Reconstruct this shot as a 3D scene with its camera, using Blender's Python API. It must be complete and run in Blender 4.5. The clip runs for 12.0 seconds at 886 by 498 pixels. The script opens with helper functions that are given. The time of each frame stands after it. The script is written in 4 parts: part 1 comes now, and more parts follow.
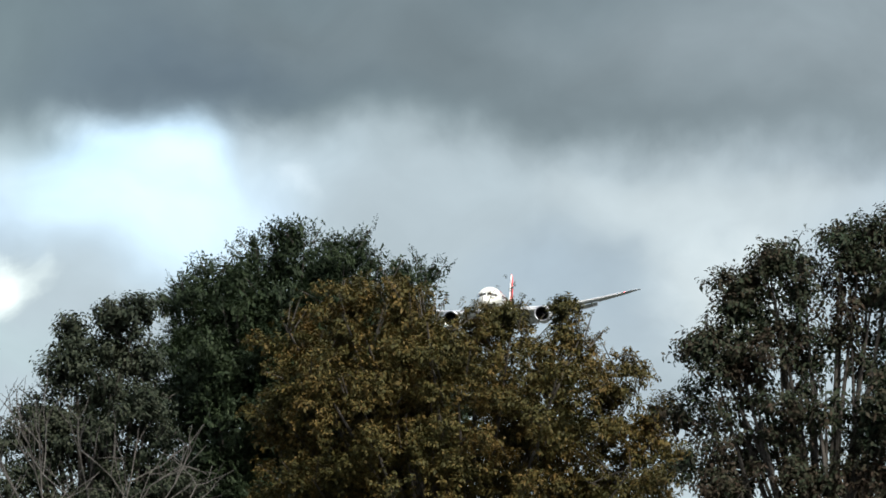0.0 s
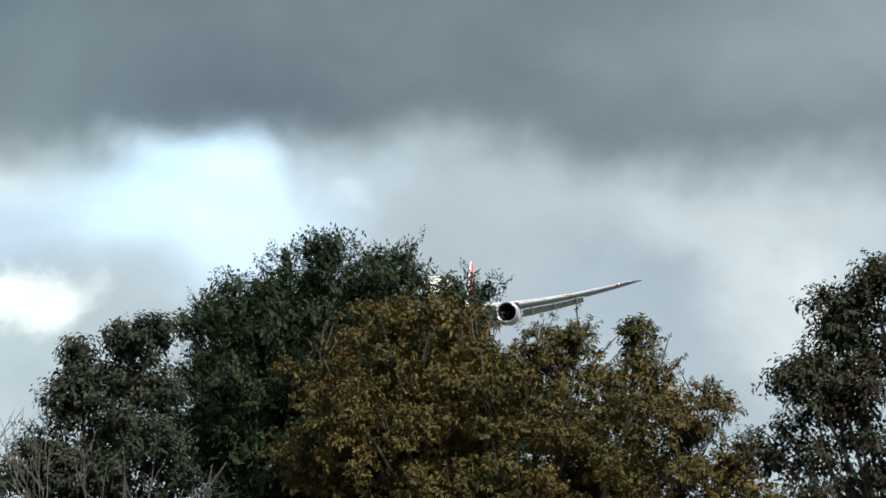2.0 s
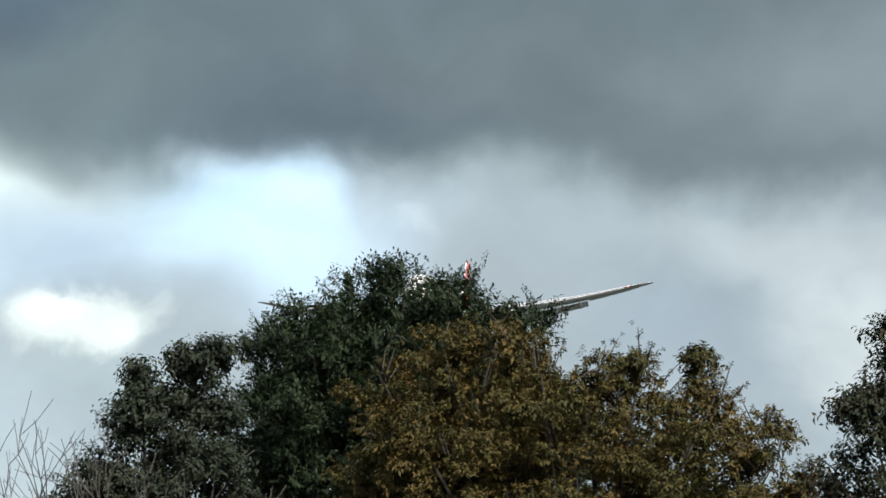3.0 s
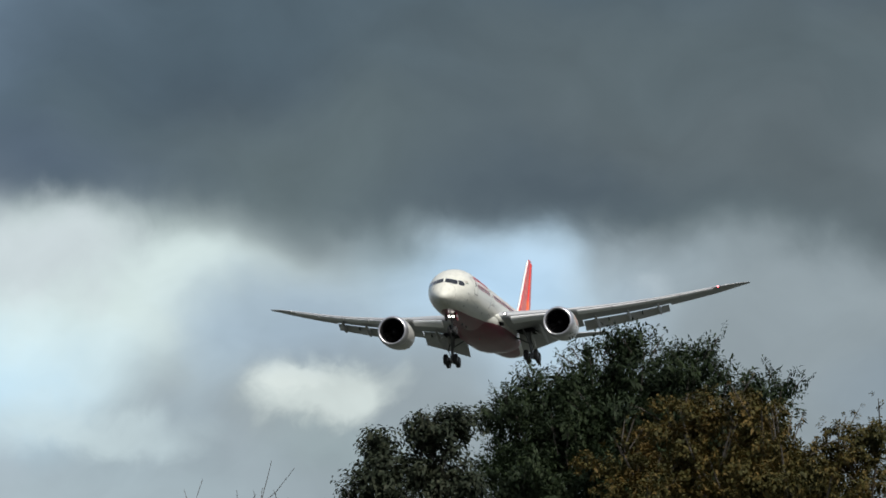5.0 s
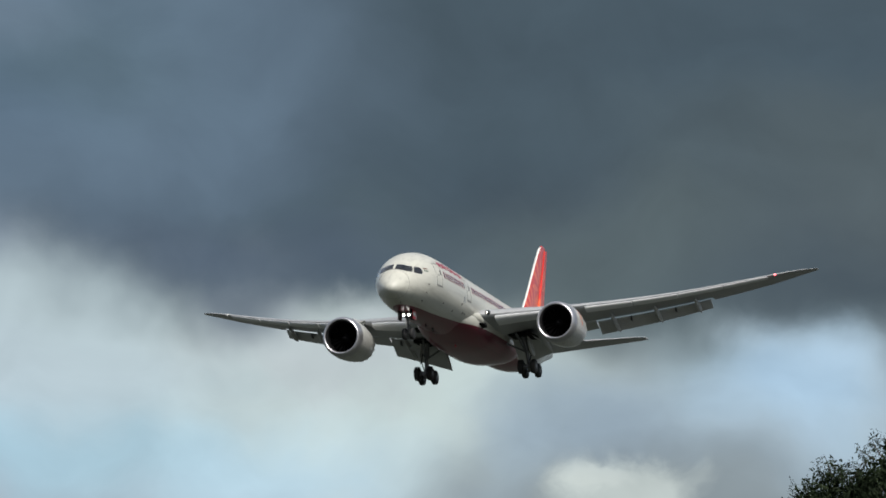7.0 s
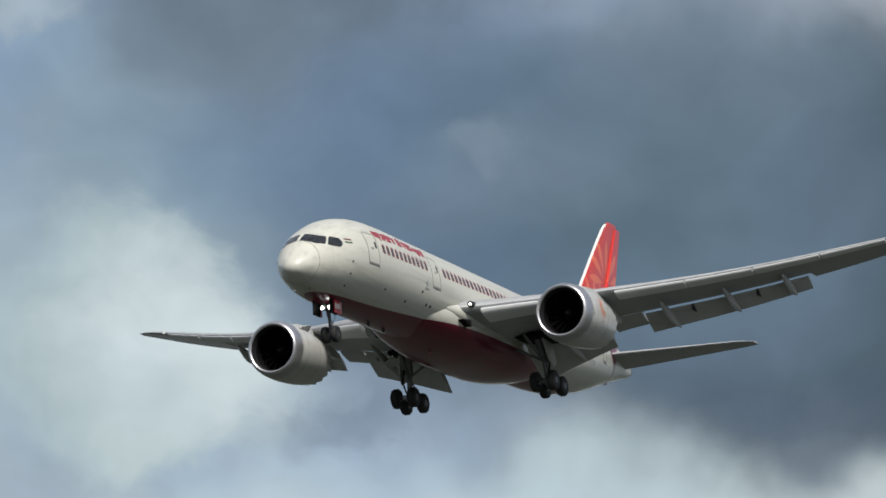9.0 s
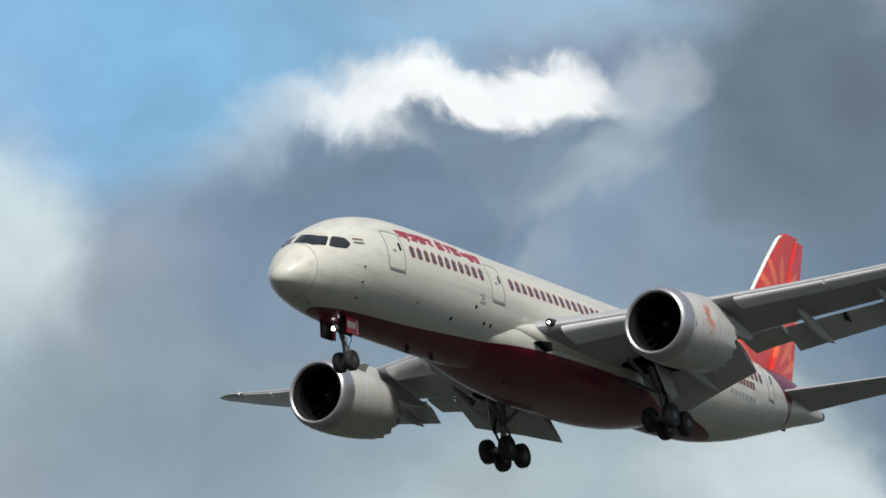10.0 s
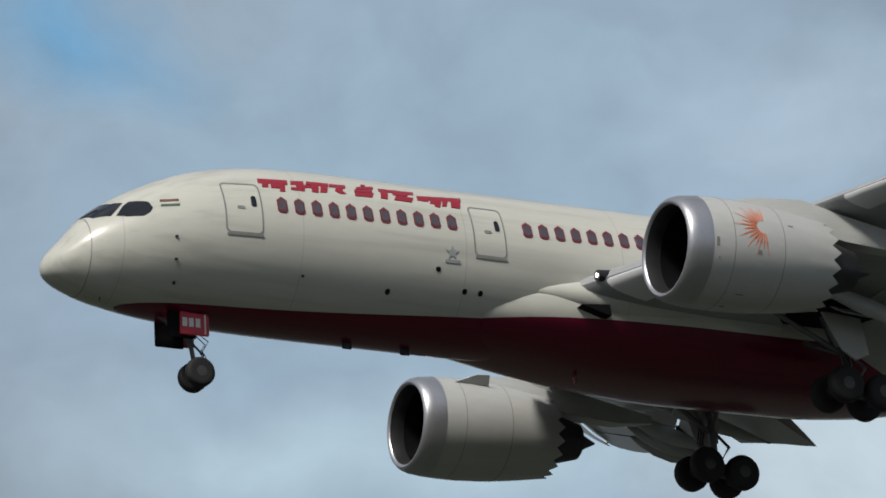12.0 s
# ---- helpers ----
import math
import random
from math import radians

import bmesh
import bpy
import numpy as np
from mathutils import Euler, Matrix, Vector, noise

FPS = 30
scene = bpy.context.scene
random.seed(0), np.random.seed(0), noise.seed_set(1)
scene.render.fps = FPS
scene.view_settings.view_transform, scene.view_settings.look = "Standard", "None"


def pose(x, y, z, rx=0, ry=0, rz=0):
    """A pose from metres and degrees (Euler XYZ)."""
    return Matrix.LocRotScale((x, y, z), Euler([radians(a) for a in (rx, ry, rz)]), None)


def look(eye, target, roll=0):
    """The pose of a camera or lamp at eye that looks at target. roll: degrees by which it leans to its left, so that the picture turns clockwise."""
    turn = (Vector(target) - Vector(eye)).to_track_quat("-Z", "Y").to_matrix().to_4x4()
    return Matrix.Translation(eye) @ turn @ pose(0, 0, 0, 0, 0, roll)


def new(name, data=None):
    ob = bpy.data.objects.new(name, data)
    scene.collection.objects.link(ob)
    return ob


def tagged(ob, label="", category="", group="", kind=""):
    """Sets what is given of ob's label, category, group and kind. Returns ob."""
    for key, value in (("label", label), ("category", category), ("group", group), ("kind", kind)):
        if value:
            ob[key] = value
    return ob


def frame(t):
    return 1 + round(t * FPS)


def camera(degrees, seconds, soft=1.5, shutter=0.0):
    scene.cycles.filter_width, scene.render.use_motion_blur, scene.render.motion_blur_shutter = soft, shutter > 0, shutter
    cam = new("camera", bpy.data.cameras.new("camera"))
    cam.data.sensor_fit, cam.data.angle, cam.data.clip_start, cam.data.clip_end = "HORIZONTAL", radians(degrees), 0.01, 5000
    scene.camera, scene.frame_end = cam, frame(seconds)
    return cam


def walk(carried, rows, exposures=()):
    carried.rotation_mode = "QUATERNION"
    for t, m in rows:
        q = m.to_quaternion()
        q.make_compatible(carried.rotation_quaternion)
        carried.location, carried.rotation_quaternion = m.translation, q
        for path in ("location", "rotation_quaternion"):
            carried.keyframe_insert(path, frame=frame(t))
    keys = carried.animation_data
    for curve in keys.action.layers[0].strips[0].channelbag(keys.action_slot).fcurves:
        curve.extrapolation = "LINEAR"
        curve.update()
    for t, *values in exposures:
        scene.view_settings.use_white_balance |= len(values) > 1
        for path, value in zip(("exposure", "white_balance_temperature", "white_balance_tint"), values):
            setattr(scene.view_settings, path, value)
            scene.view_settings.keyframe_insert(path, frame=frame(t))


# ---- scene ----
# ---------- camera ----------
cam = camera(11.553, 12.0, soft=1.7)
EYE = Vector((0, 0, 2.2))


def view(az, el, roll, back=0.0):
    """Pose of the hand-held camera: azimuth clockwise from +y, elevation, lean, metres stepped back along the axis."""
    a, e = radians(az), radians(el)
    d = Vector((math.sin(a) * math.cos(e), math.cos(a) * math.cos(e), math.sin(e)))
    return look(EYE - d * back, EYE - d * back + d * 10, roll)


walk(cam, [
    (0, view(15.091, 7.067, -0.525, 10.9)),
    (0.5, view(14.863, 7.159, -0.378, 3)),
    (1, view(14.557, 6.981, -0.359)),
    (1.5, view(14.097, 6.944, -0.789)),
    (2, view(14.362, 7.265, -0.397)),
    (2.5, view(13.690, 7.516, 0.067)),
    (2.7, view(13.721, 7.535, 0.189)),
    (4.3, view(11.769, 8.252, 1.256)),
    (4.5, view(11.393, 8.304, 0.869)),
    (5, view(10.371, 8.492, 0.779)),
    (5.5, view(9.521, 9.036, 0.710)),
    (6, view(8.259, 9.186, 1.088)),
    (6.5, view(7.579, 9.265, 1.139)),
    (7, view(6.407, 9.727, 0.710)),
    (7.2, view(5.831, 10.009, 0.795)),
    (8.8, view(0.174, 11.379, -0.565)),
    (9, view(-1.109, 11.791, -0.495)),
    (9.5, view(-5.011, 12.688, -1.114)),
    (10, view(-9.042, 13.823, -1.294)),
    (10.5, view(-14.407, 14.963, -1.961)),
    (11, view(-21.655, 15.950, -2.134)),
    (11.5, view(-30.885, 17.377, -2.593)),
    (12, view(-41.203, 18.571, -1.684)),
], exposures=[(0, 1.4), (2.7, 1.35), (4.3, 0.77), (5, 0.64), (5.5, 0.55), (7.2, 0.40), (8.8, 0.42), (10.5, 0.32), (12, 0.02)])

# ---------- flight of the airliner ----------
# seconds; place of its origin; heading, pitch and bank in degrees
FLIGHT = (
    (0, 246.88, 880.90, 105.64, 202.36, 1.03, 1.87),
    (0.5, 210.91, 768.02, 92.92, 202.36, 1.08, 1.87),
    (1, 192.24, 716.94, 87.90, 202.36, 1.10, 1.85),
    (2, 167.21, 662.40, 83.32, 202.41, 1.04, 1.80),
    (2.5, 153.31, 629.98, 80.95, 202.45, 1.08, 1.90),
    (4.5, 102.09, 515.70, 73.99, 202.70, 1.44, 2.58),
    (5, 89.10, 487.64, 72.34, 202.72, 1.36, 2.42),
    (5.5, 76.21, 459.74, 70.39, 202.58, 1.21, 2.10),
    (6, 62.81, 429.08, 68.22, 202.54, 1.06, 2.03),
    (6.5, 50.18, 399.94, 66.07, 202.40, 0.89, 2.19),
    (7, 36.90, 369.74, 64.05, 202.30, 0.70, 2.31),
    (8.9, -11.55, 260.45, 56.35, 202.39, 0.24, 2.11),
    (9.5, -26.72, 225.95, 54.07, 202.47, 0.39, 2.38),
    (10, -39.19, 196.34, 51.88, 202.63, 0.52, 2.74),
    (10.5, -56.09, 182.49, 54.11, 202.21, 0.40, 2.59),
    (11, -74.15, 161.60, 55.14, 202.17, -0.01, 2.24),
    (11.5, -88.65, 129.32, 53.00, 202.11, -0.15, 2.03),
    (12, -101.16, 95.12, 49.91, 202.31, -0.34, 1.61),
)


def flight(x, y, z, heading, pitch, bank):
    """Airliner's pose: x axis aft, y to its right, z up."""
    h, p, b = radians(heading), radians(pitch), radians(bank)
    f = Vector((math.sin(h) * math.cos(p), math.cos(h) * math.cos(p), math.sin(p)))
    r = Vector((math.cos(h), -math.sin(h), 0))
    u = r.cross(f)
    r, u = math.cos(b) * r - math.sin(b) * u, math.sin(b) * r + math.cos(b) * u
    return Matrix.Translation((x, y, z)) @ Matrix((-f, r, u)).transposed().to_4x4()


# ---------- sun and sky ----------
SUN_AZ, SUN_EL = 165.0, 46.0
sun = new("sun", bpy.data.lights.new("sun", "SUN"))
sun.data.energy, sun.data.angle, sun.data.color = 3.3, radians(12.0), (1.0, 0.95, 0.87)
sa, se = radians(SUN_AZ), radians(SUN_EL)
sun.matrix_world = look(Vector((math.sin(sa) * math.cos(se), math.cos(sa) * math.cos(se), math.sin(se))) * 50, (0, 0, 0))

world = bpy.data.worlds.new("sky")
scene.world = world
world.use_nodes = True
WN, WL = world.node_tree.nodes, world.node_tree.links
WN.clear()


def wmath(op, a, b=None, c=None):
    n = WN.new("ShaderNodeMath")
    n.operation = op
    for i, v in enumerate((a, b, c)):
        if v is None:
            continue
        if isinstance(v, (int, float)):
            n.inputs[i].default_value = v
        else:
            WL.new(v, n.inputs[i])
    return n.outputs[0]


def wvec(op, a, b=None, s=None):
    n = WN.new("ShaderNodeVectorMath")
    n.operation = op
    for i, v in enumerate((a, b)):
        if v is None:
            continue
        if isinstance(v, tuple):
            n.inputs[i].default_value = v
        else:
            WL.new(v, n.inputs[i])
    if s is not None:
        n.inputs["Scale"].default_value = s
    return n.outputs["Value"] if op == "LENGTH" else n.outputs["Vector"]


def wnoise(vec, scale, detail, rough, stretch=1.0):
    n = WN.new("ShaderNodeTexNoise")
    n.inputs["Scale"].default_value = scale
    n.inputs["Detail"].default_value = detail
    n.inputs["Roughness"].default_value = rough
    WL.new(wvec("MULTIPLY", vec, (1.0, stretch, 1.0)), n.inputs["Vector"])
    return n


coord = WN.new("ShaderNodeTexCoord")
split = WN.new("ShaderNodeSeparateXYZ")
WL.new(coord.outputs["Generated"], split.inputs[0])
az_deg = wmath("MULTIPLY", wmath("ARCTAN2", split.outputs[0], split.outputs[1]), 180 / math.pi)
el_deg = wmath("MULTIPLY", wmath("ARCSINE", split.outputs[2]), 180 / math.pi)
comb = WN.new("ShaderNodeCombineXYZ")
WL.new(az_deg, comb.inputs[0])
WL.new(el_deg, comb.inputs[1])
flat = comb.outputs[0]


def warped(base, scale, amount, detail, rough, stretch=1.0):
    off = wvec("SUBTRACT", wnoise(base, scale, detail, rough, stretch).outputs["Color"], (0.5, 0.5, 0.5))
    return wvec("ADD", base, wvec("SCALE", off, None, amount))


soft_air = warped(flat, 0.35, 2.6, 4, 0.45)
deck_air = warped(warped(flat, 0.45, 1.6, 3, 0.5), 1.5, 0.5, 5, 0.52)
puff_air = warped(warped(flat, 0.5, 1.7, 3, 0.5), 1.6, 0.75, 6, 0.55)
AIR = {"s": soft_air, "d": deck_air, "p": puff_air}

nishita = WN.new("ShaderNodeTexSky")
nishita.sky_type, nishita.sun_disc = "NISHITA", False
nishita.sun_elevation, nishita.sun_rotation = se, sa
blue = wvec("SCALE", nishita.outputs[0], None, 0.07)
cover = WN.new("ShaderNodeMapRange")
cover.interpolation_type = "SMOOTHSTEP"
cover.inputs["From Min"].default_value, cover.inputs["From Max"].default_value = 0.36, 0.56
WL.new(wnoise(flat, 0.045, 7, 0.55, 1.6).outputs["Fac"], cover.inputs["Value"])


def over(below, mask, colour):
    n = WN.new("ShaderNodeMix")
    n.data_type = "RGBA"
    WL.new(mask, n.inputs[0])
    WL.new(below, n.inputs[6])
    if isinstance(colour, tuple):
        n.inputs[7].default_value = (*colour, 1)
    else:
        WL.new(colour, n.inputs[7])
    return n.outputs[2]


heaven = over(blue, cover.outputs[0], (0.27, 0.30, 0.34))


def cloud(az, el, wide, high, turn, soft, kind, colour, opacity):
    """One body of cloud or gap of clear air, in degrees of the sky, over what is painted before."""
    global heaven
    m = WN.new("ShaderNodeMapping")
    m.vector_type = "TEXTURE"
    m.inputs["Location"].default_value = (az, el, 0)
    m.inputs["Rotation"].default_value = (0, 0, radians(turn))
    m.inputs["Scale"].default_value = (wide, high, 1e4)
    WL.new(AIR[kind], m.inputs["Vector"])
    r = WN.new("ShaderNodeMapRange")
    r.interpolation_type = "SMOOTHSTEP"
    r.inputs["From Min"].default_value, r.inputs["From Max"].default_value = 1 + soft * 0.5, 1 - soft
    r.inputs["To Max"].default_value = opacity
    WL.new(wvec("LENGTH", m.outputs[0]), r.inputs["Value"])
    heaven = over(heaven, r.outputs[0], colour)


cloud(14.10, 7.10, 10.43, 6.65, -0, 0.6, "s", (0.187, 0.225, 0.246), 1)
cloud(10.73, 8.02, 1.72, 1.11, -10, 0.7, "s", (0.216, 0.295, 0.332), 0.9)
cloud(12.73, 7.41, 0.82, 0.67, -0, 0.8, "s", (0.205, 0.259, 0.316), 0.5)
cloud(13.03, 7.81, 0.30, 0.26, -0, 0.9, "p", (0.267, 0.307, 0.332), 0.7)
cloud(10.65, 7.13, 1.12, 0.44, -0, 0.8, "s", (0.166, 0.206, 0.241), 0.6)
cloud(8.72, 6.55, 0.97, 0.59, -0, 0.9, "p", (0.263, 0.295, 0.278), 0.4)
cloud(18.77, 6.42, 0.67, 0.52, -0, 0.8, "p", (0.286, 0.320, 0.326), 0.9)
cloud(18.54, 7.68, 2.24, 0.52, -5, 0.9, "s", (0.241, 0.278, 0.295), 0.8)
cloud(17.04, 6.68, 1.49, 1.03, -0, 0.9, "s", (0.158, 0.196, 0.225), 0.6)
cloud(9.38, 5.52, 1.49, 0.44, -0, 0.9, "s", (0.218, 0.275, 0.289), 0.6)
cloud(4.81, 8.07, 4.18, 1.63, -0, 0.6, "s", (0.444, 0.526, 0.521), 0.95)
cloud(5.02, 8.67, 1.05, 0.52, -0, 0.8, "p", (0.457, 0.530, 0.519), 0.8)
cloud(4.03, 6.87, 1.94, 0.89, -0, 0.8, "s", (0.366, 0.507, 0.599), 0.8)
cloud(5.60, 6.10, 1.71, 0.44, -0, 0.8, "p", (0.390, 0.471, 0.491), 0.7)
cloud(8.85, 6.63, 0.97, 0.55, -5, 0.45, "p", (0.408, 0.459, 0.449), 0.9)
cloud(8.48, 6.78, 0.45, 0.26, -0, 0.5, "p", (0.448, 0.497, 0.482), 0.8)
cloud(7.21, 6.94, 0.67, 0.67, -0, 0.9, "s", (0.272, 0.346, 0.400), 0.7)
cloud(11.15, 7.73, 2.54, 1.11, -0, 0.8, "s", (0.325, 0.413, 0.481), 0.8)
cloud(11.14, 8.62, 1.05, 0.37, -15, 0.8, "s", (0.457, 0.557, 0.621), 0.8)
cloud(1.86, 8.76, 3.14, 0.96, -0, 0.7, "s", (0.355, 0.431, 0.441), 0.9)
cloud(1.16, 7.27, 2.98, 0.89, -0, 0.8, "s", (0.304, 0.458, 0.548), 0.8)
cloud(4.17, 8.81, 1.65, 0.67, -0, 0.8, "p", (0.374, 0.437, 0.432), 0.7)
cloud(11.04, 8.21, 1.27, 0.81, 20, 0.8, "s", (0.317, 0.456, 0.591), 0.8)
cloud(8.22, 7.38, 1.64, 0.89, -0, 0.8, "s", (0.218, 0.288, 0.359), 0.7)
cloud(14.14, 10.27, 17.28, 1.92, -3, 0.55, "d", (0.076, 0.102, 0.111), 1)
cloud(8.65, 9.94, 4.50, 1.18, -0, 0.9, "s", (0.091, 0.120, 0.129), 0.85)
cloud(13.50, 9.32, 2.40, 0.67, -0, 0.9, "s", (0.062, 0.085, 0.093), 0.7)
cloud(9.49, 11.85, 11.33, 2.96, -4, 0.3, "d", (0.056, 0.079, 0.098), 1)
cloud(10.38, 9.87, 3.15, 1.11, -4, 0.8, "d", (0.046, 0.063, 0.080), 0.8)
cloud(8.86, 11.03, 6.03, 0.67, -0, 0.9, "s", (0.051, 0.072, 0.089), 0.6)
cloud(4.33, 11.96, 3.78, 0.81, -0, 0.9, "s", (0.085, 0.122, 0.143), 0.7)
cloud(14.12, 11.87, 3.02, 0.81, -0, 0.9, "s", (0.068, 0.090, 0.112), 0.6)
cloud(5.81, 11.79, 9.82, 2.59, -3, 0.35, "d", (0.053, 0.078, 0.099), 1)
cloud(9.70, 9.75, 3.15, 0.96, -6, 0.8, "d", (0.043, 0.060, 0.080), 0.9)
cloud(0.86, 12.19, 4.54, 2.81, -0, 0.6, "s", (0.109, 0.156, 0.216), 1)
cloud(-5.03, 13.15, 2.13, 2.44, -0, 0.8, "s", (0.238, 0.313, 0.356), 0.9)
cloud(-5.30, 10.49, 1.65, 1.77, -0, 0.35, "p", (0.400, 0.476, 0.476), 1)
cloud(-4.93, 10.86, 0.90, 0.52, -0, 0.5, "p", (0.583, 0.616, 0.592), 0.95)
cloud(-4.64, 11.75, 0.57, 0.44, -0, 0.6, "p", (0.446, 0.517, 0.512), 0.9)
cloud(-4.33, 10.35, 0.45, 0.59, -0, 0.6, "p", (0.476, 0.545, 0.534), 0.9)
cloud(-1.26, 8.29, 5.98, 0.96, -0, 0.7, "s", (0.367, 0.448, 0.494), 0.9)
cloud(4.85, 8.59, 1.79, 0.67, -0, 0.7, "p", (0.394, 0.447, 0.466), 0.9)
cloud(3.98, 9.49, 2.85, 0.67, -0, 0.8, "s", (0.064, 0.090, 0.128), 0.8)
cloud(1.80, 14.18, 3.81, 0.89, -0, 0.9, "s", (0.124, 0.170, 0.218), 0.6)
cloud(-0.38, 13.20, 0.46, 0.31, -0, 0.7, "p", (0.333, 0.408, 0.457), 0.95)
cloud(-2.59, 13.44, 3.95, 1.92, -0, 0.8, "s", (0.100, 0.155, 0.235), 0.8)
cloud(-3.68, 14.96, 3.21, 0.89, -10, 0.8, "s", (0.100, 0.138, 0.179), 0.8)
cloud(-9.81, 11.60, 3.17, 2.07, -0, 0.8, "s", (0.252, 0.327, 0.372), 0.8)
cloud(-6.44, 10.81, 3.16, 1.63, -0, 0.8, "s", (0.286, 0.358, 0.385), 0.7)
cloud(-4.58, 10.03, 1.73, 0.89, -0, 0.7, "p", (0.395, 0.469, 0.491), 0.8)
cloud(-0.40, 11.37, 1.96, 0.89, -0, 0.9, "s", (0.091, 0.139, 0.216), 0.6)
cloud(-10.02, 13.81, 1.67, 1.33, -0, 0.9, "s", (0.134, 0.215, 0.299), 0.7)
cloud(-13.96, 16.15, 4.00, 1.92, -0, 0.8, "s", (0.173, 0.360, 0.544), 0.95)
cloud(-7.42, 16.77, 3.24, 0.44, -0, 0.8, "s", (0.275, 0.430, 0.562), 0.7)
cloud(-15.61, 16.92, 6.95, 2.22, -0, 0.7, "s", (0.175, 0.363, 0.549), 1)
cloud(-18.79, 17.92, 5.44, 2.22, -0, 0.7, "s", (0.192, 0.379, 0.610), 1)
cloud(-16.64, 15.22, 3.06, 2.22, -0, 0.8, "s", (0.220, 0.365, 0.566), 0.9)
cloud(-31.82, 19.89, 9.43, 1.92, -0, 0.7, "s", (0.237, 0.310, 0.360), 1)
cloud(-40.60, 18.83, 10.15, 5.17, -0, 0.6, "s", (0.312, 0.422, 0.531), 1)
cloud(-46.13, 21.42, 1.51, 0.96, -20, 1, "s", (0.155, 0.373, 0.605), 0.85)
cloud(-42.24, 15.77, 4.61, 0.89, -0, 0.9, "s", (0.461, 0.602, 0.699), 0.8)
cloud(-36.23, 20.12, 2.36, 1.18, -0, 0.9, "s", (0.417, 0.524, 0.631), 0.6)
cloud(-35.82, 16.16, 2.69, 2.22, -0, 0.6, "p", (0.530, 0.640, 0.713), 0.95)
cloud(-31.27, 14.91, 5.74, 1.40, -0, 0.7, "p", (0.541, 0.653, 0.727), 1)
cloud(-27.42, 17.60, 2.02, 0.67, -0, 0.8, "p", (0.477, 0.583, 0.671), 0.9)
cloud(-25.30, 17.98, 1.32, 0.74, -0, 0.5, "p", (0.682, 0.720, 0.748), 0.95)
cloud(-31.10, 18.53, 1.40, 0.44, -0, 0.8, "p", (0.436, 0.542, 0.618), 0.7)
cloud(-21.44, 13.82, 3.96, 1.85, -0, 0.8, "s", (0.279, 0.385, 0.509), 0.8)
cloud(-25.76, 18.80, 2.97, 0.81, -0, 0.8, "s", (0.266, 0.345, 0.394), 0.9)
cloud(-18.86, 16.59, 2.24, 0.89, -0, 0.45, "p", (0.462, 0.583, 0.690), 0.95)
cloud(-21.29, 17.51, 0.62, 0.44, -30, 0.8, "p", (0.404, 0.514, 0.619), 0.7)
cloud(-25.51, 15.41, 3.07, 3.10, -0, 0.4, "p", (0.808, 0.828, 0.821), 1)
cloud(-23.71, 16.99, 1.70, 1.18, -0, 0.4, "p", (0.802, 0.822, 0.815), 1)
cloud(-22.31, 17.25, 0.39, 0.37, -0, 0.5, "p", (0.699, 0.737, 0.759), 1)
cloud(-10.39, 13.46, 3.04, 1.63, -0, 0.8, "s", (0.139, 0.209, 0.311), 0.8)
cloud(-18.70, 15.88, 2.31, 1.33, -0, 0.7, "p", (0.509, 0.606, 0.631), 0.95)
cloud(-16.27, 15.31, 1.53, 0.96, -0, 0.8, "p", (0.326, 0.463, 0.563), 0.6)
cloud(-19.35, 13.16, 3.19, 1.63, -0, 0.7, "s", (0.399, 0.481, 0.503), 0.95)
cloud(-15.75, 12.19, 2.27, 0.89, -0, 0.8, "s", (0.346, 0.421, 0.451), 0.8)
cloud(-14.85, 13.79, 1.22, 1.40, -0, 0.7, "p", (0.477, 0.559, 0.582), 0.9)
cloud(-4.15, 15.85, 2.00, 1.92, -0, 0.6, "s", (0.117, 0.154, 0.194), 0.95)
cloud(-12.44, 11.80, 3.93, 1.48, -0, 0.8, "s", (0.195, 0.259, 0.306), 0.85)
cloud(-8.99, 15.25, 2.91, 1.11, -0, 0.35, "p", (0.679, 0.710, 0.723), 1)
cloud(-8.05, 15.89, 1.54, 0.48, 4, 0.5, "p", (0.715, 0.740, 0.747), 1)
cloud(-11.13, 15.12, 1.00, 0.67, -0, 0.6, "p", (0.227, 0.321, 0.411), 0.9)
cloud(-9.76, 14.44, 2.52, 0.96, -0, 0.5, "p", (0.134, 0.190, 0.260), 1)
cloud(-10.83, 15.01, 0.69, 0.52, -0, 0.5, "p", (0.144, 0.202, 0.273), 1)
cloud(-8.64, 15.20, 0.65, 0.48, -0, 0.45, "p", (0.133, 0.189, 0.259), 1)
cloud(-7.46, 14.85, 1.30, 0.52, -0, 0.6, "p", (0.158, 0.216, 0.284), 0.9)
cloud(-4.93, 10.87, 1.36, 0.81, -0, 0.7, "p", (0.442, 0.512, 0.535), 0.9)
cloud(1.02, 12.27, 3.18, 1.92, -0, 0.9, "s", (0.071, 0.111, 0.139), 0.75)
cloud(18.96, 6.57, 1.04, 0.81, -0, 0.8, "p", (0.270, 0.307, 0.320), 0.95)
cloud(18.70, 7.79, 2.01, 0.41, -5, 0.9, "s", (0.238, 0.276, 0.293), 0.8)
cloud(16.82, 6.98, 1.19, 0.44, -0, 0.9, "s", (0.170, 0.213, 0.246), 0.7)
cloud(8.58, 9.72, 3.23, 1.26, -0, 0.9, "s", (0.086, 0.114, 0.123), 0.8)

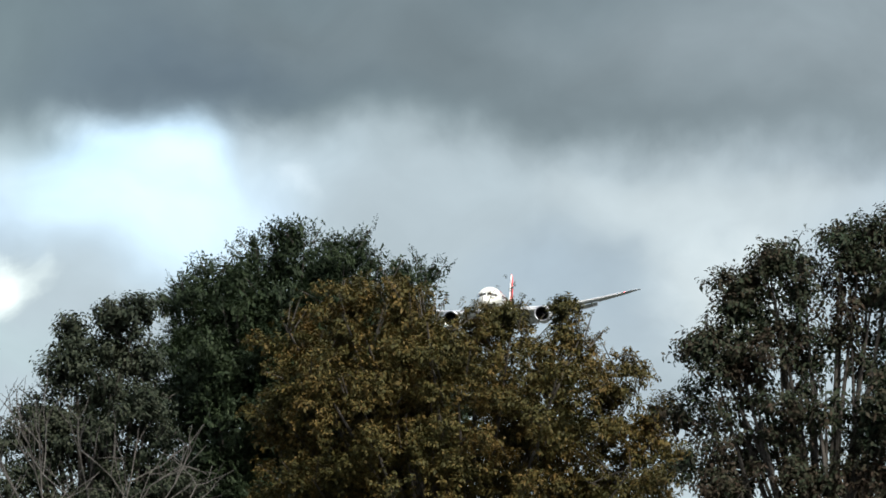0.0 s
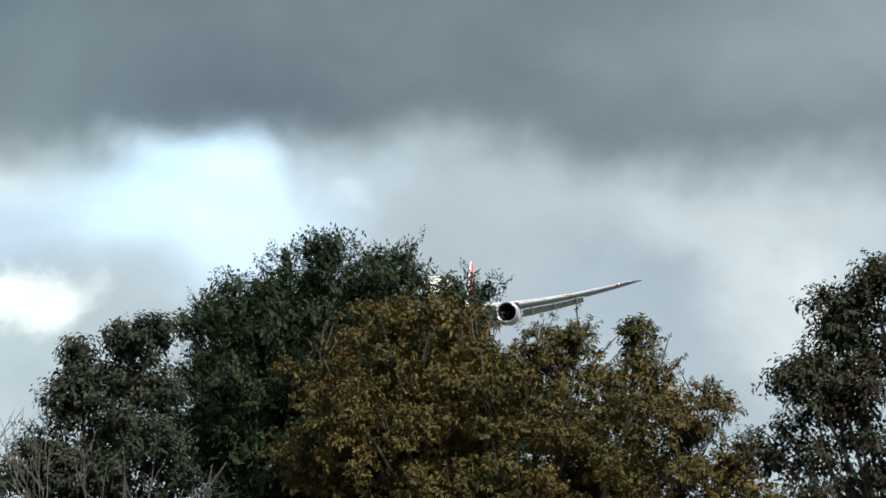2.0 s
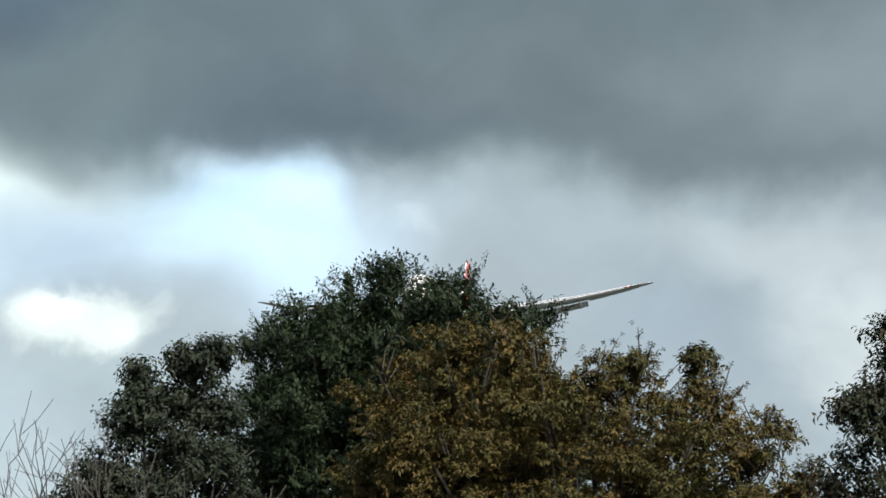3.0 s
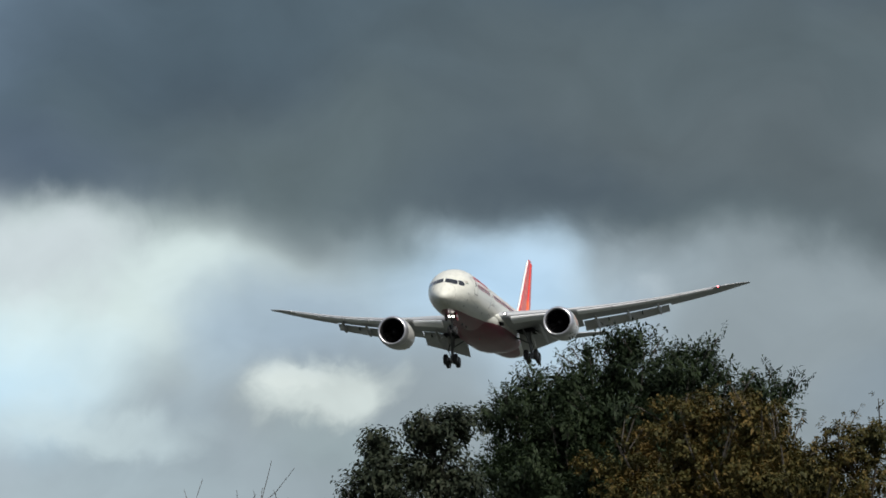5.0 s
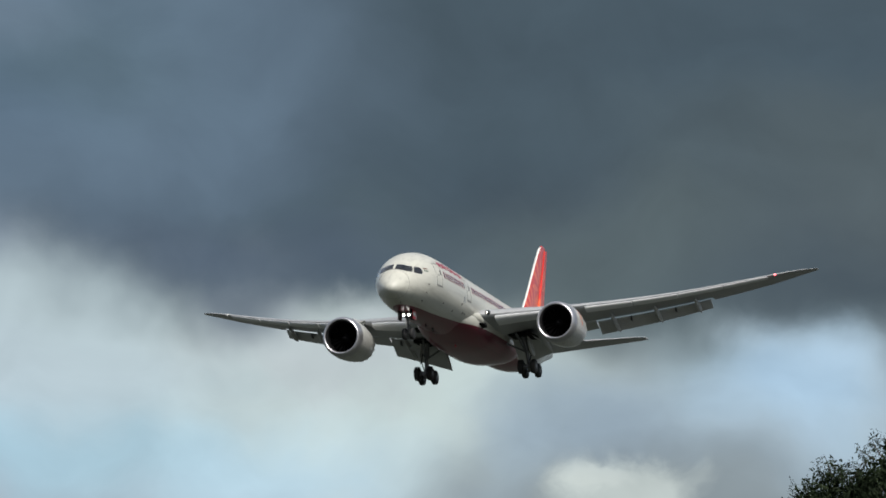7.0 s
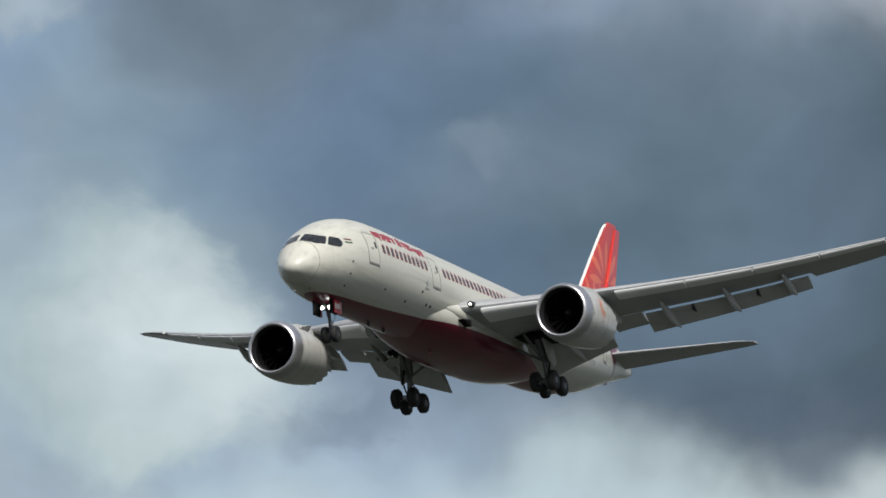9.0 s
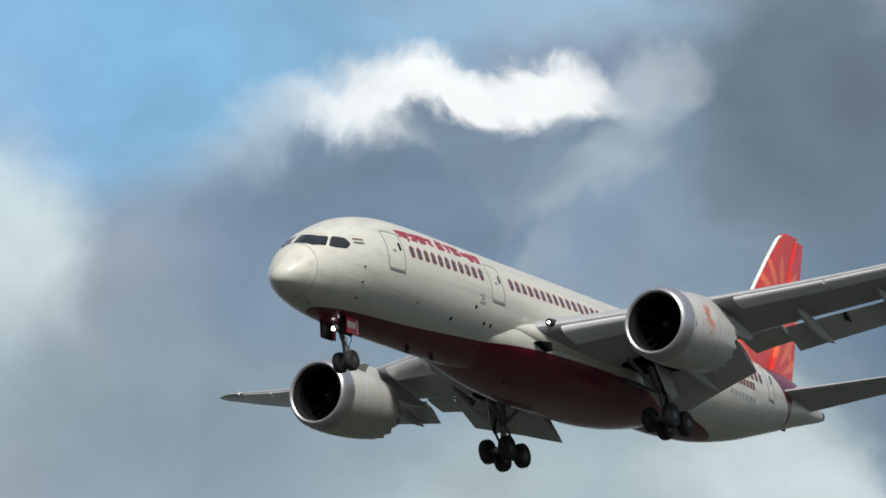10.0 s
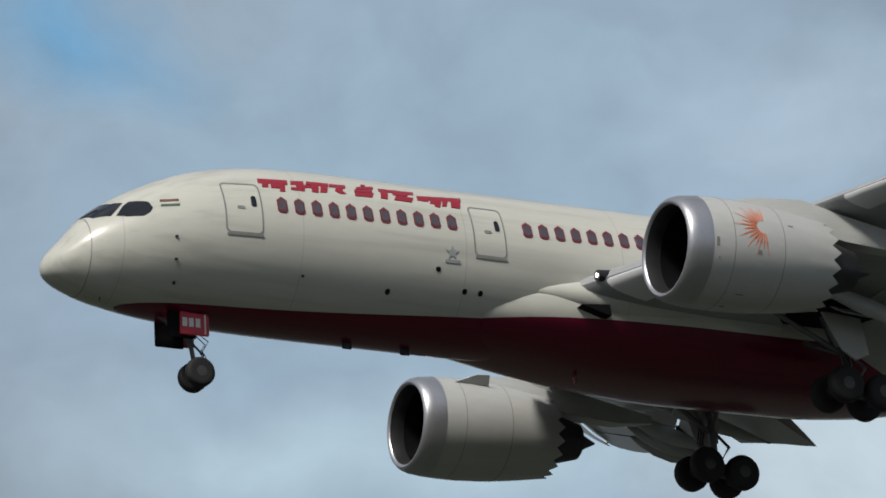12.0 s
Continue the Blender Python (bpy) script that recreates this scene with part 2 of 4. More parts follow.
cloud(17.6, 9.95, 7.5, 1.75, -7, 0.4, "d", (0.076, 0.097, 0.108), 0.95)
cloud(20.6, 9.9, 4.5, 1.5, -7, 0.8, "d", (0.123, 0.149, 0.164), 0.8)
cloud(14.0, 10.9, 5.5, 0.9, -5, 0.9, "s", (0.067, 0.090, 0.102), 0.8)
cloud(-6.7, 15.28, 1.55, 0.50, 8, 0.6, "p", (0.146, 0.203, 0.274), 1)

# torn cloud over the low sun side
cloud(-6.7, 14.95, 0.95, 0.55, 40, 0.8, "p", (0.300, 0.365, 0.410), 0.6)
cloud(-8.06, 12.85, 1.6, 0.38, 65, 0.9, "p", (0.270, 0.330, 0.360), 0.6)
cloud(-8.66, 10.6, 2.2, 0.9, 0, 0.8, "p", (0.345, 0.410, 0.430), 0.6)
cloud(-4.1, 10.4, 0.65, 0.6, 0, 0.8, "p", (0.460, 0.520, 0.535), 0.7)
cloud(-2.3, 9.7, 1.3, 0.42, 5, 0.8, "p", (0.125, 0.165, 0.220), 0.6)
cloud(-1.87, 15.5, 2.4, 0.65, -6, 0.8, "p", (0.095, 0.125, 0.165), 0.75)
cloud(-0.36, 12.6, 1.9, 0.8, 10, 0.9, "s", (0.150, 0.200, 0.265), 0.5)
cloud(-7.75, 16.1, 0.85, 0.40, 8, 0.5, "p", (0.720, 0.750, 0.760), 1)
cloud(-6.2, 15.95, 0.7, 0.55, 30, 0.8, "p", (0.440, 0.500, 0.550), 0.6)
cloud(-8.55, 15.25, 0.95, 0.42, 4, 0.5, "p", (0.150, 0.205, 0.275), 1)

# soft mottling inside all the cloud
mott = WN.new("ShaderNodeMapRange")
mott.inputs["From Min"].default_value, mott.inputs["From Max"].default_value = 0.25, 0.75
mott.inputs["To Min"].default_value, mott.inputs["To Max"].default_value = 0.91, 1.09
WL.new(wnoise(soft_air, 0.7, 5, 0.5, 1.5).outputs["Fac"], mott.inputs["Value"])
mul = WN.new("ShaderNodeVectorMath")
mul.operation = "SCALE"
WL.new(heaven, mul.inputs[0])
WL.new(mott.outputs[0], mul.inputs["Scale"])
bg = WN.new("ShaderNodeBackground")
WL.new(mul.outputs[0], bg.inputs[0])
wout = WN.new("ShaderNodeOutputWorld")
WL.new(bg.outputs[0], wout.inputs[0])


# ---------- materials ----------
def material(name, colour, rough=0.5, metal=0.0, coat=0.0, vary=0.12, scale=4.0, bump=0.0, bump_scale=40.0, random_tint=0.0, stretch=(1, 1, 1)):
    m = bpy.data.materials.new(name)
    m.use_nodes = True
    n, l = m.node_tree.nodes, m.node_tree.links
    b = n["Principled BSDF"]
    b.inputs["Roughness"].default_value, b.inputs["Metallic"].default_value = rough, metal
    b.inputs["Coat Weight"].default_value = coat
    tc = n.new("ShaderNodeTexCoord")
    mp = n.new("ShaderNodeMapping")
    mp.inputs["Scale"].default_value = stretch
    l.new(tc.outputs["Object"], mp.inputs[0])
    coarse, fine = n.new("ShaderNodeTexNoise"), n.new("ShaderNodeTexNoise")
    coarse.inputs["Scale"].default_value, coarse.inputs["Detail"].default_value = scale, 6
    fine.inputs["Scale"].default_value, fine.inputs["Detail"].default_value = scale * 9, 4
    l.new(mp.outputs[0], coarse.inputs[0])
    l.new(mp.outputs[0], fine.inputs[0])
    add = n.new("ShaderNodeMath")
    add.operation = "ADD"
    l.new(coarse.outputs[0], add.inputs[0])
    l.new(fine.outputs[0], add.inputs[1])
    r = n.new("ShaderNodeMapRange")
    r.inputs["From Min"].default_value, r.inputs["From Max"].default_value = 0.6, 1.4
    r.inputs["To Min"].default_value, r.inputs["To Max"].default_value = 1 - vary, 1 + vary
    l.new(add.outputs[0], r.inputs[0])
    sc = n.new("ShaderNodeVectorMath")
    sc.operation = "SCALE"
    sc.inputs[0].default_value = colour
    l.new(r.outputs[0], sc.inputs["Scale"])
    l.new(sc.outputs[0], b.inputs["Base Color"])
    if bump:
        nb, bp = n.new("ShaderNodeTexNoise"), n.new("ShaderNodeBump")
        nb.inputs["Scale"].default_value = bump_scale
        bp.inputs["Strength"].default_value = bump
        bp.inputs["Distance"].default_value = 0.02
        l.new(tc.outputs["Object"], nb.inputs[0])
        l.new(nb.outputs[0], bp.inputs["Height"])
        l.new(bp.outputs[0], b.inputs["Normal"])
    return m


def glow(name, colour, strength):
    m = bpy.data.materials.new(name)
    m.use_nodes = True
    b = m.node_tree.nodes["Principled BSDF"]
    b.inputs["Emission Color"].default_value = (*colour, 1)
    b.inputs["Emission Strength"].default_value = strength
    return m


def leaf_material(name, c1, c2, c3):
    """Leaves whose colour runs between three tints, leaf by leaf and branch by branch."""
    m = bpy.data.materials.new(name)
    m.use_nodes = True
    n, l = m.node_tree.nodes, m.node_tree.links
    b = n["Principled BSDF"]
    b.inputs["Roughness"].default_value, b.inputs["Specular IOR Level"].default_value = 0.7, 0.2
    geo, tc, no = n.new("ShaderNodeNewGeometry"), n.new("ShaderNodeTexCoord"), n.new("ShaderNodeTexNoise")
    no.inputs["Scale"].default_value, no.inputs["Detail"].default_value = 0.9, 4
    l.new(tc.outputs["Object"], no.inputs[0])
    mix = n.new("ShaderNodeMath")
    mix.operation = "MULTIPLY_ADD"
    mix.inputs[1].default_value = 0.32
    l.new(geo.outputs["Random Per Island"], mix.inputs[0])
    l.new(no.outputs[0], mix.inputs[2])
    ramp = n.new("ShaderNodeValToRGB")
    e = ramp.color_ramp.elements
    e[0].position, e[0].color = 0.38, (*c1, 1)
    e[1].position, e[1].color = 0.86, (*c3, 1)
    k = e.new(0.62)
    k.color = (*c2, 1)
    l.new(mix.outputs[0], ramp.inputs[0])
    l.new(ramp.outputs[0], b.inputs["Base Color"])
    tr, ms = n.new("ShaderNodeBsdfTranslucent"), n.new("ShaderNodeMixShader")
    ms.inputs[0].default_value = 0.12
    l.new(ramp.outputs[0], tr.inputs[0])
    l.new(b.outputs[0], ms.inputs[1])
    l.new(tr.outputs[0], ms.inputs[2])
    l.new(ms.outputs[0], n["Material Output"].inputs[0])
    return m


def hull_paint():
    """Pearl-white hull with a crimson belly, a crimson sweep on the tail cone, fine panel joints and streaks of dirt."""
    m = material("hull_paint", (0.545, 0.545, 0.49), 0.33, 0.0, 0.32, 0.05, 0.5, stretch=(0.25, 1, 1))
    n, l = m.node_tree.nodes, m.node_tree.links
    b = n["Principled BSDF"]
    b.inputs["Coat Roughness"].default_value, b.inputs["Specular IOR Level"].default_value = 0.07, 0.3
    white = b.inputs["Base Color"].links[0].from_socket
    tc, sp = n.new("ShaderNodeTexCoord"), n.new("ShaderNodeSeparateXYZ")
    l.new(tc.outputs["Object"], sp.inputs[0])

    def calc(op, a, c=None, d=None):
        k = n.new("ShaderNodeMath")
        k.operation = op
        for i, v in enumerate((a, c, d)):
            if v is None:
                continue
            if isinstance(v, (int, float)):
                k.inputs[i].default_value = v
            else:
                l.new(v, k.inputs[i])
        return k.outputs[0]

    def ramp(v, a, c, lo, hi):
        k = n.new("ShaderNodeMapRange")
        k.interpolation_type = "SMOOTHSTEP"
        for s, val in (("From Min", a), ("From Max", c), ("To Min", lo), ("To Max", hi)):
            k.inputs[s].default_value = val
        l.new(v, k.inputs[0])
        return k.outputs[0]

    x, z = sp.outputs[0], sp.outputs[2]
    edge = calc("ADD", ramp(x, 6.0, 20.0, -2.62, -2.12), ramp(x, 31.0, 45.0, 0.0, -0.62))
    belly = calc("LESS_THAN", z, edge)
    # sweep on the tail: a curved band that runs from the fin root down and forward, then aft
    up = calc("MAXIMUM", calc("DIVIDE", calc("ADD", z, 0.9), 3.8), 0.0)
    fore = calc("MULTIPLY_ADD", calc("POWER", up, 1.3), -5.5, 50.0)
    aft = calc("ADD", ramp(z, 1.2, 2.9, 49.5, 53.0), ramp(z, -0.9, 0.6, 0.6, 0.0))
    band = calc("MULTIPLY", calc("GREATER_THAN", x, fore), calc("LESS_THAN", x, aft))
    band = calc("MULTIPLY", band, calc("GREATER_THAN", z, -0.9))
    red = calc("MAXIMUM", belly, band)
    mixc = n.new("ShaderNodeMix")
    mixc.data_type = "RGBA"
    l.new(red, mixc.inputs[0])
    l.new(white, mixc.inputs[6])
    mixc.inputs[7].default_value = (0.128, 0.002, 0.022, 1)
    # grime in long streaks
    st = n.new("ShaderNodeTexNoise")
    st.inputs["Scale"].default_value, st.inputs["Detail"].default_value = 1.0, 8
    mp = n.new("ShaderNodeMapping")
    mp.inputs["Scale"].default_value = (0.12, 3.0, 2.2)
    l.new(tc.outputs["Object"], mp.inputs[0])
    l.new(mp.outputs[0], st.inputs[0])
    grime = ramp(st.outputs[0], 0.45, 0.75, 1.0, 0.82)
    # circumferential joints
    joint = calc("LESS_THAN", calc("ABSOLUTE", calc("SUBTRACT", calc("FRACT", calc("DIVIDE", calc("ADD", x, 0.75), 6.1)), 0.5)), 0.0022)
    grime = calc("MULTIPLY", grime, calc("MULTIPLY_ADD", joint, -0.22, 1.0))
    sc = n.new("ShaderNodeVectorMath")
    sc.operation = "SCALE"
    l.new(mixc.outputs[2], sc.inputs[0])
    l.new(grime, sc.inputs["Scale"])
    l.new(sc.outputs[0], b.inputs["Base Color"])
    return m


HULL = hull_paint()
SLAT = material("slat_paint", (0.66, 0.67, 0.68), 0.3, 0.2, 0.2, 0.05, 0.8)
WHITE = material("white_paint", (0.72, 0.72, 0.69), 0.35, 0, 0.25, 0.05, 0.8)
CREAM = material("nacelle_paint", (0.47, 0.475, 0.46), 0.35, 0, 0.3, 0.07, 0.7, stretch=(0.3, 1, 1))
GREY = material("wing_grey", (0.34, 0.35, 0.365), 0.4, 0.1, 0.1, 0.12, 0.8, stretch=(0.4, 1, 1))
FLAPGREY = material("flap_grey", (0.42, 0.43, 0.43), 0.42, 0.1, 0, 0.12, 1.2)
METAL = material("bare_metal", (0.50, 0.50, 0.53), 0.38, 0.85, 0, 0.08, 1.0)
DARKMETAL = material("dark_metal", (0.06, 0.06, 0.065), 0.45, 0.7, 0, 0.2, 3.0)
STEEL = material("gear_steel", (0.14, 0.145, 0.15), 0.4, 0.6, 0, 0.2, 5.0)
RUBBER = material("tyre_rubber", (0.011, 0.011, 0.012), 0.75, 0, 0, 0.3, 6.0)
RIM = material("rim_metal", (0.07, 0.07, 0.068), 0.4, 0.5, 0, 0.15, 8.0)
CRIMSON = material("crimson_paint", (0.30, 0.012, 0.028), 0.35, 0, 0.3, 0.08, 2.0)
DOORRED = material("door_red", (0.50, 0.02, 0.035), 0.4, 0, 0.2, 0.1, 3.0)
VERMILION = material("vermilion_paint", (0.62, 0.06, 0.035), 0.35, 0, 0.3, 0.06, 1.0)
SURROUND = material("window_surround_paint", (0.17, 0.014, 0.024), 0.4, 0, 0.2, 0.08, 2.0)
GOLD = material("orange_ray_paint", (0.70, 0.20, 0.09), 0.4, 0, 0.2, 0.06, 2.0)
GLASS = material("cockpit_glass", (0.012, 0.013, 0.016), 0.08, 0, 0.6, 0.1, 2.0)
PANE = material("cabin_pane", (0.085, 0.07, 0.085), 0.15, 0, 0.4, 0.15, 3.0)
SEAM = material("door_seam", (0.22, 0.22, 0.21), 0.6, 0, 0, 0.2, 4.0)
# black parts; on the intake and fan this colour paints in the hollow's shade
BLACK = material("black_and_intake_shade", (0.007, 0.007, 0.008), 0.7, 0, 0, 0.2, 3.0)
SAFFRON = material("saffron_paint", (0.13, 0.055, 0.04), 0.5)
# hardly any sheen, so sunlit fan blades stay as dark as a shaded hollow
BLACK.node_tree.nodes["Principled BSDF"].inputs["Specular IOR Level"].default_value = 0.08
BEACON = material("beacon_red", (0.25, 0.01, 0.015), 0.3, 0, 0.3)
DGREEN = material("deep_green_paint", (0.05, 0.09, 0.06), 0.5)
LAMPW = glow("landing_light_glow", (1.0, 0.97, 0.9), 7.0)
LAMPR = glow("beacon_glow", (1.0, 0.03, 0.06), 2.5)
BARK = material("bark", (0.035, 0.030, 0.024), 0.85, 0, 0, 0.35, 3.0, 0.6, 12.0)
TWIG = material("bare_twig_bark", (0.055, 0.05, 0.045), 0.8, 0, 0, 0.25, 4.0)
GRASS = material("grass", (0.026, 0.031, 0.022), 0.9, 0, 0, 0.4, 0.05, 0.5, 8.0)
LEAF_ASH = leaf_material("ash_leaves", (0.006, 0.012, 0.004), (0.009, 0.018, 0.006), (0.018, 0.029, 0.010))
LEAF_OAK = leaf_material("turning_oak_leaves", (0.021, 0.023, 0.006), (0.042, 0.038, 0.009), (0.080, 0.051, 0.012))
LEAF_THORN = leaf_material("dark_thorn_leaves", (0.010, 0.016, 0.009), (0.016, 0.023, 0.012), (0.032, 0.036, 0.022))
LEAF_PLUM = leaf_material("reddish_leaves", (0.009, 0.020, 0.008), (0.015, 0.020, 0.009), (0.027, 0.018, 0.011))


# ---------- mesh helpers ----------
def part(name, bm, mat, parent=None, label="", smooth=True):
    me = bpy.data.meshes.new(name)
    bmesh.ops.recalc_face_normals(bm, faces=bm.faces[:])
    bm.to_mesh(me)
    bm.free()
    if smooth:
        me.polygons.foreach_set("use_smooth", [True] * len(me.polygons))
        me.set_sharp_from_angle(angle=radians(38))
    me.materials.append(mat)
    ob = new(name, me)
    if parent:
        ob.parent = parent
    return tagged(ob, label)


def loft(rings, bm=None, cap=True, wrap=True):
    bm = bm or bmesh.new()
    rows = [[bm.verts.new(p) for p in ring] for ring in rings]
    for a, b in zip(rows, rows[1:]):
        k = len(a)
        for i in range(k if wrap else k - 1):
            j = (i + 1) % k
            bm.faces.new((a[i], a[j], b[j], b[i]))
    if cap:
        bm.faces.new(rows[0])
        bm.faces.new(rows[-1])
    return bm


def tube(points, radii, seg=8, bm=None):
    """Tapered round bar through the points."""
    pts = [Vector(p) for p in points]
    rings = []
    for i, p in enumerate(pts):
        d = (pts[min(i + 1, len(pts) - 1)] - pts[max(i - 1, 0)]).normalized()
        q = d.to_track_quat("Z", "Y")
        rings.append([p + q @ Vector((math.cos(2 * math.pi * k / seg), math.sin(2 * math.pi * k / seg), 0)) * radii[i] for k in range(seg)])
    return loft(rings, bm)


def box(x0, x1, y0, y1, z0, z1, bm=None, bevel=0.0):
    own = bmesh.new()
    bmesh.ops.create_cube(own, size=1)
    for v in own.verts:
        v.co = ((x0 + x1) / 2 + v.co.x * (x1 - x0), (y0 + y1) / 2 + v.co.y * (y1 - y0), (z0 + z1) / 2 + v.co.z * (z1 - z0))
    if bevel:
        bmesh.ops.bevel(own, geom=own.edges[:], offset=bevel, segments=2, affect="EDGES")
    if bm is None:
        return own
    me = bpy.data.meshes.new("tmp")
    own.to_mesh(me)
    own.free()
    bm.from_mesh(me)
    bpy.data.meshes.remove(me)
    return bm


def spun(profile, centre, seg=48, wave=None):
    """Surface of revolution about the x axis; profile of (x, r); wave(i, k) shifts x."""
    cx, cy, cz = centre
    rings = []
    for i, (x, r) in enumerate(profile):
        rings.append([(cx + x + (wave(i, k) if wave else 0), cy + r * math.cos(2 * math.pi * k / seg), cz + r * math.sin(2 * math.pi * k / seg)) for k in range(seg)])
    return loft(rings, cap=False)


def smooth_curve(xs, ys):
    """Monotone cubic through the knots."""
    xs, ys = np.array(xs, float), np.array(ys, float)
    d = np.diff(ys) / np.diff(xs)
    m = np.concatenate([[d[0]], [0 if a * b <= 0 else 2 * a * b / (a + b) for a, b in zip(d, d[1:])], [d[-1]]])

    def f(x):
        i = int(np.clip(np.searchsorted(xs, x) - 1, 0, len(xs) - 2))
        h = xs[i + 1] - xs[i]
        t = float(np.clip((x - xs[i]) / h, 0, 1))
        return float((2 * t**3 - 3 * t**2 + 1) * ys[i] + (t**3 - 2 * t**2 + t) * h * m[i] + (-2 * t**3 + 3 * t**2) * ys[i + 1] + (t**3 - t**2) * h * m[i + 1])

    return f


# ---------- airliner: x aft from the nose, y to its right, z up ----------
top = smooth_curve([0, 0.12, 0.75, 1.43, 3.4, 5.3, 7.6, 10, 46, 50, 54, 55.9], [-1.50, -1.18, -0.42, 0.38, 1.62, 2.38, 2.78, 2.87, 2.90, 2.82, 2.3, 1.7])
low = smooth_curve([0, 0.12, 0.75, 2.0, 4.6, 7.5, 10, 36, 40, 44, 48, 52, 55.9], [-1.50, -1.80, -2.16, -2.52, -2.84, -2.95, -2.97, -2.97, -2.78, -2.15, -1.15, -0.05, 0.95])
half = smooth_curve([0, 0.12, 0.4, 0.75, 1.43, 2.0, 3.4, 5.3, 7.6, 10, 38, 42, 46, 50, 54, 55.9], [0, 0.36, 0.72, 1.02, 1.46, 1.75, 2.26, 2.66, 2.85, 2.885, 2.885, 2.7, 2.2, 1.5, 0.7, 0.25])


def hull_ring(x, seg=64, grow=0.0):
    t, b, w = top(x), low(x), half(x)
    c, h = (t + b) / 2, (t - b) / 2
    return [(x, (w + grow) * math.sin(2 * math.pi * k / seg), c + (h + grow) * math.cos(2 * math.pi * k / seg)) for k in range(seg)]


def skin(x, z, side=-1, proud=0.012):
    """Point on the hull's side at station x and height z (side -1 is the left)."""
    t, b, w = top(x), low(x), half(x)
    c, h = (t + b) / 2, (t - b) / 2
    s = max(-1, min(1, (z - c) / h))
    co = math.sqrt(max(0, 1 - s * s))
    return Vector((x, side * (w * co + proud * co), z + proud * s))


def skin_round(x, th, side=-1, proud=0.012):
    """Point on the hull at station x and th degrees down from the crown."""
    t, b, w = top(x), low(x), half(x)
    c, h = (t + b) / 2, (t - b) / 2
    return Vector((x, side * (w + proud) * math.sin(radians(th)), c + (h + proud) * math.cos(radians(th))))


def decal(outline, side=-1, proud=0.012, cuts=0, polar=False, bm=None):
    """Thin plate that follows the hull, with the outline of (x, z) or (x, degrees) points and edges sunk into the skin."""
    own = bmesh.new()
    k = 0.01 if polar else 1.0
    own.faces.new([own.verts.new((x, z * k, 0)) for x, z in outline])
    if cuts:
        bmesh.ops.triangulate(own, faces=own.faces[:])
        bmesh.ops.subdivide_edges(own, edges=own.edges[:], cuts=cuts, use_grid_fill=True)
    rim = [e for e in own.edges if len(e.link_faces) == 1]
    made = bmesh.ops.extrude_edge_only(own, edges=rim)["geom"]
    for v in made:
        if isinstance(v, bmesh.types.BMVert):
            v.co.z = -1
    on = skin_round if polar else skin
    for v in own.verts:
        v.co = on(v.co.x, v.co.y / k, side, proud if v.co.z > -0.5 else -0.05)
    if bm is None:
        return own
    me = bpy.data.meshes.new("tmp")
    own.to_mesh(me)
    own.free()
    bm.from_mesh(me)
    bpy.data.meshes.remove(me)
    return bm


def rounded(x0, x1, z0, z1, r, n=4):
    pts = []
    for cx, cz, a0 in ((x1 - r, z1 - r, 0), (x0 + r, z1 - r, 90), (x0 + r, z0 + r, 180), (x1 - r, z0 + r, 270)):
        for k in range(n + 1):
            a = radians(a0 + 90 * k / n)
            pts.append((cx + r * math.cos(a), cz + r * math.sin(a)))
    return pts


def dense(pts, step=0.12):
    out = []
    for (x0, z0), (x1, z1) in zip(pts, pts[1:] + pts[:1]):
        n = max(1, int(math.hypot(x1 - x0, z1 - z0) / step))
        out += [(x0 + (x1 - x0) * i / n, z0 + (z1 - z0) * i / n) for i in range(n)]
    return out


def seam_ring(x0, x1, z0, z1, r, width, side, proud=0.012):
    outer = dense(rounded(x0, x1, z0, z1, r))
    cx, cz = (x0 + x1) / 2, (z0 + z1) / 2
    fx, fz = 1 - 2 * width / (x1 - x0), 1 - 2 * width / (z1 - z0)
    inner = [(cx + (x - cx) * fx, cz + (z - cz) * fz) for x, z in outer]
    bm = bmesh.new()
    a = [bm.verts.new(skin(x, z, side, proud)) for x, z in outer]
    b = [bm.verts.new(skin(x, z, side, proud)) for x, z in inner]
    c = [bm.verts.new(skin(x, z, side, -0.03)) for x, z in outer]
    d = [bm.verts.new(skin(x, z, side, -0.03)) for x, z in inner]
    for i in range(len(a)):
        j = (i + 1) % len(a)
        bm.faces.new((a[i], a[j], b[j], b[i]))
        bm.faces.new((a[i], a[j], c[j], c[i]))
        bm.faces.new((b[i], b[j], d[j], d[i]))
    return bm


plane = new("airliner")
tagged(plane, "white twin-engine airliner with crimson belly and lowered wheels, in flight", "airplane")

stations = [0.0, 0.03, 0.08, 0.15, 0.25, 0.4, 0.55, 0.75, 1.0, 1.25, 1.5, 1.8, 2.2, 2.6, 3.0, 3.5, 4, 4.6, 5.3, 6, 6.8, 7.6, 8.6, 10] + list(range(12, 37, 2)) + [37, 38, 39, 40, 41, 42, 43, 44, 45, 46, 47, 48, 49, 50, 51, 52, 53, 54, 55, 55.9]
bm = loft([hull_ring(x) for x in stations[1:]])
fuselage = part("fuselage", bm, HULL, plane, "pearl-white hull with crimson belly")
part("radome_seam", loft([hull_ring(x, 64, g) for x, g in ((1.30, -0.01), (1.30, 0.006), (1.325, 0.006), (1.325, -0.01))], cap=False), SEAM, fuselage)
part("tail_cone", loft([hull_ring(55.85, 24, 0.0), [(56.4, y * 0.5, 1.42 + (z - 1.42) * 0.6) for _, y, z in hull_ring(55.9, 24)]]), DARKMETAL, fuselage)

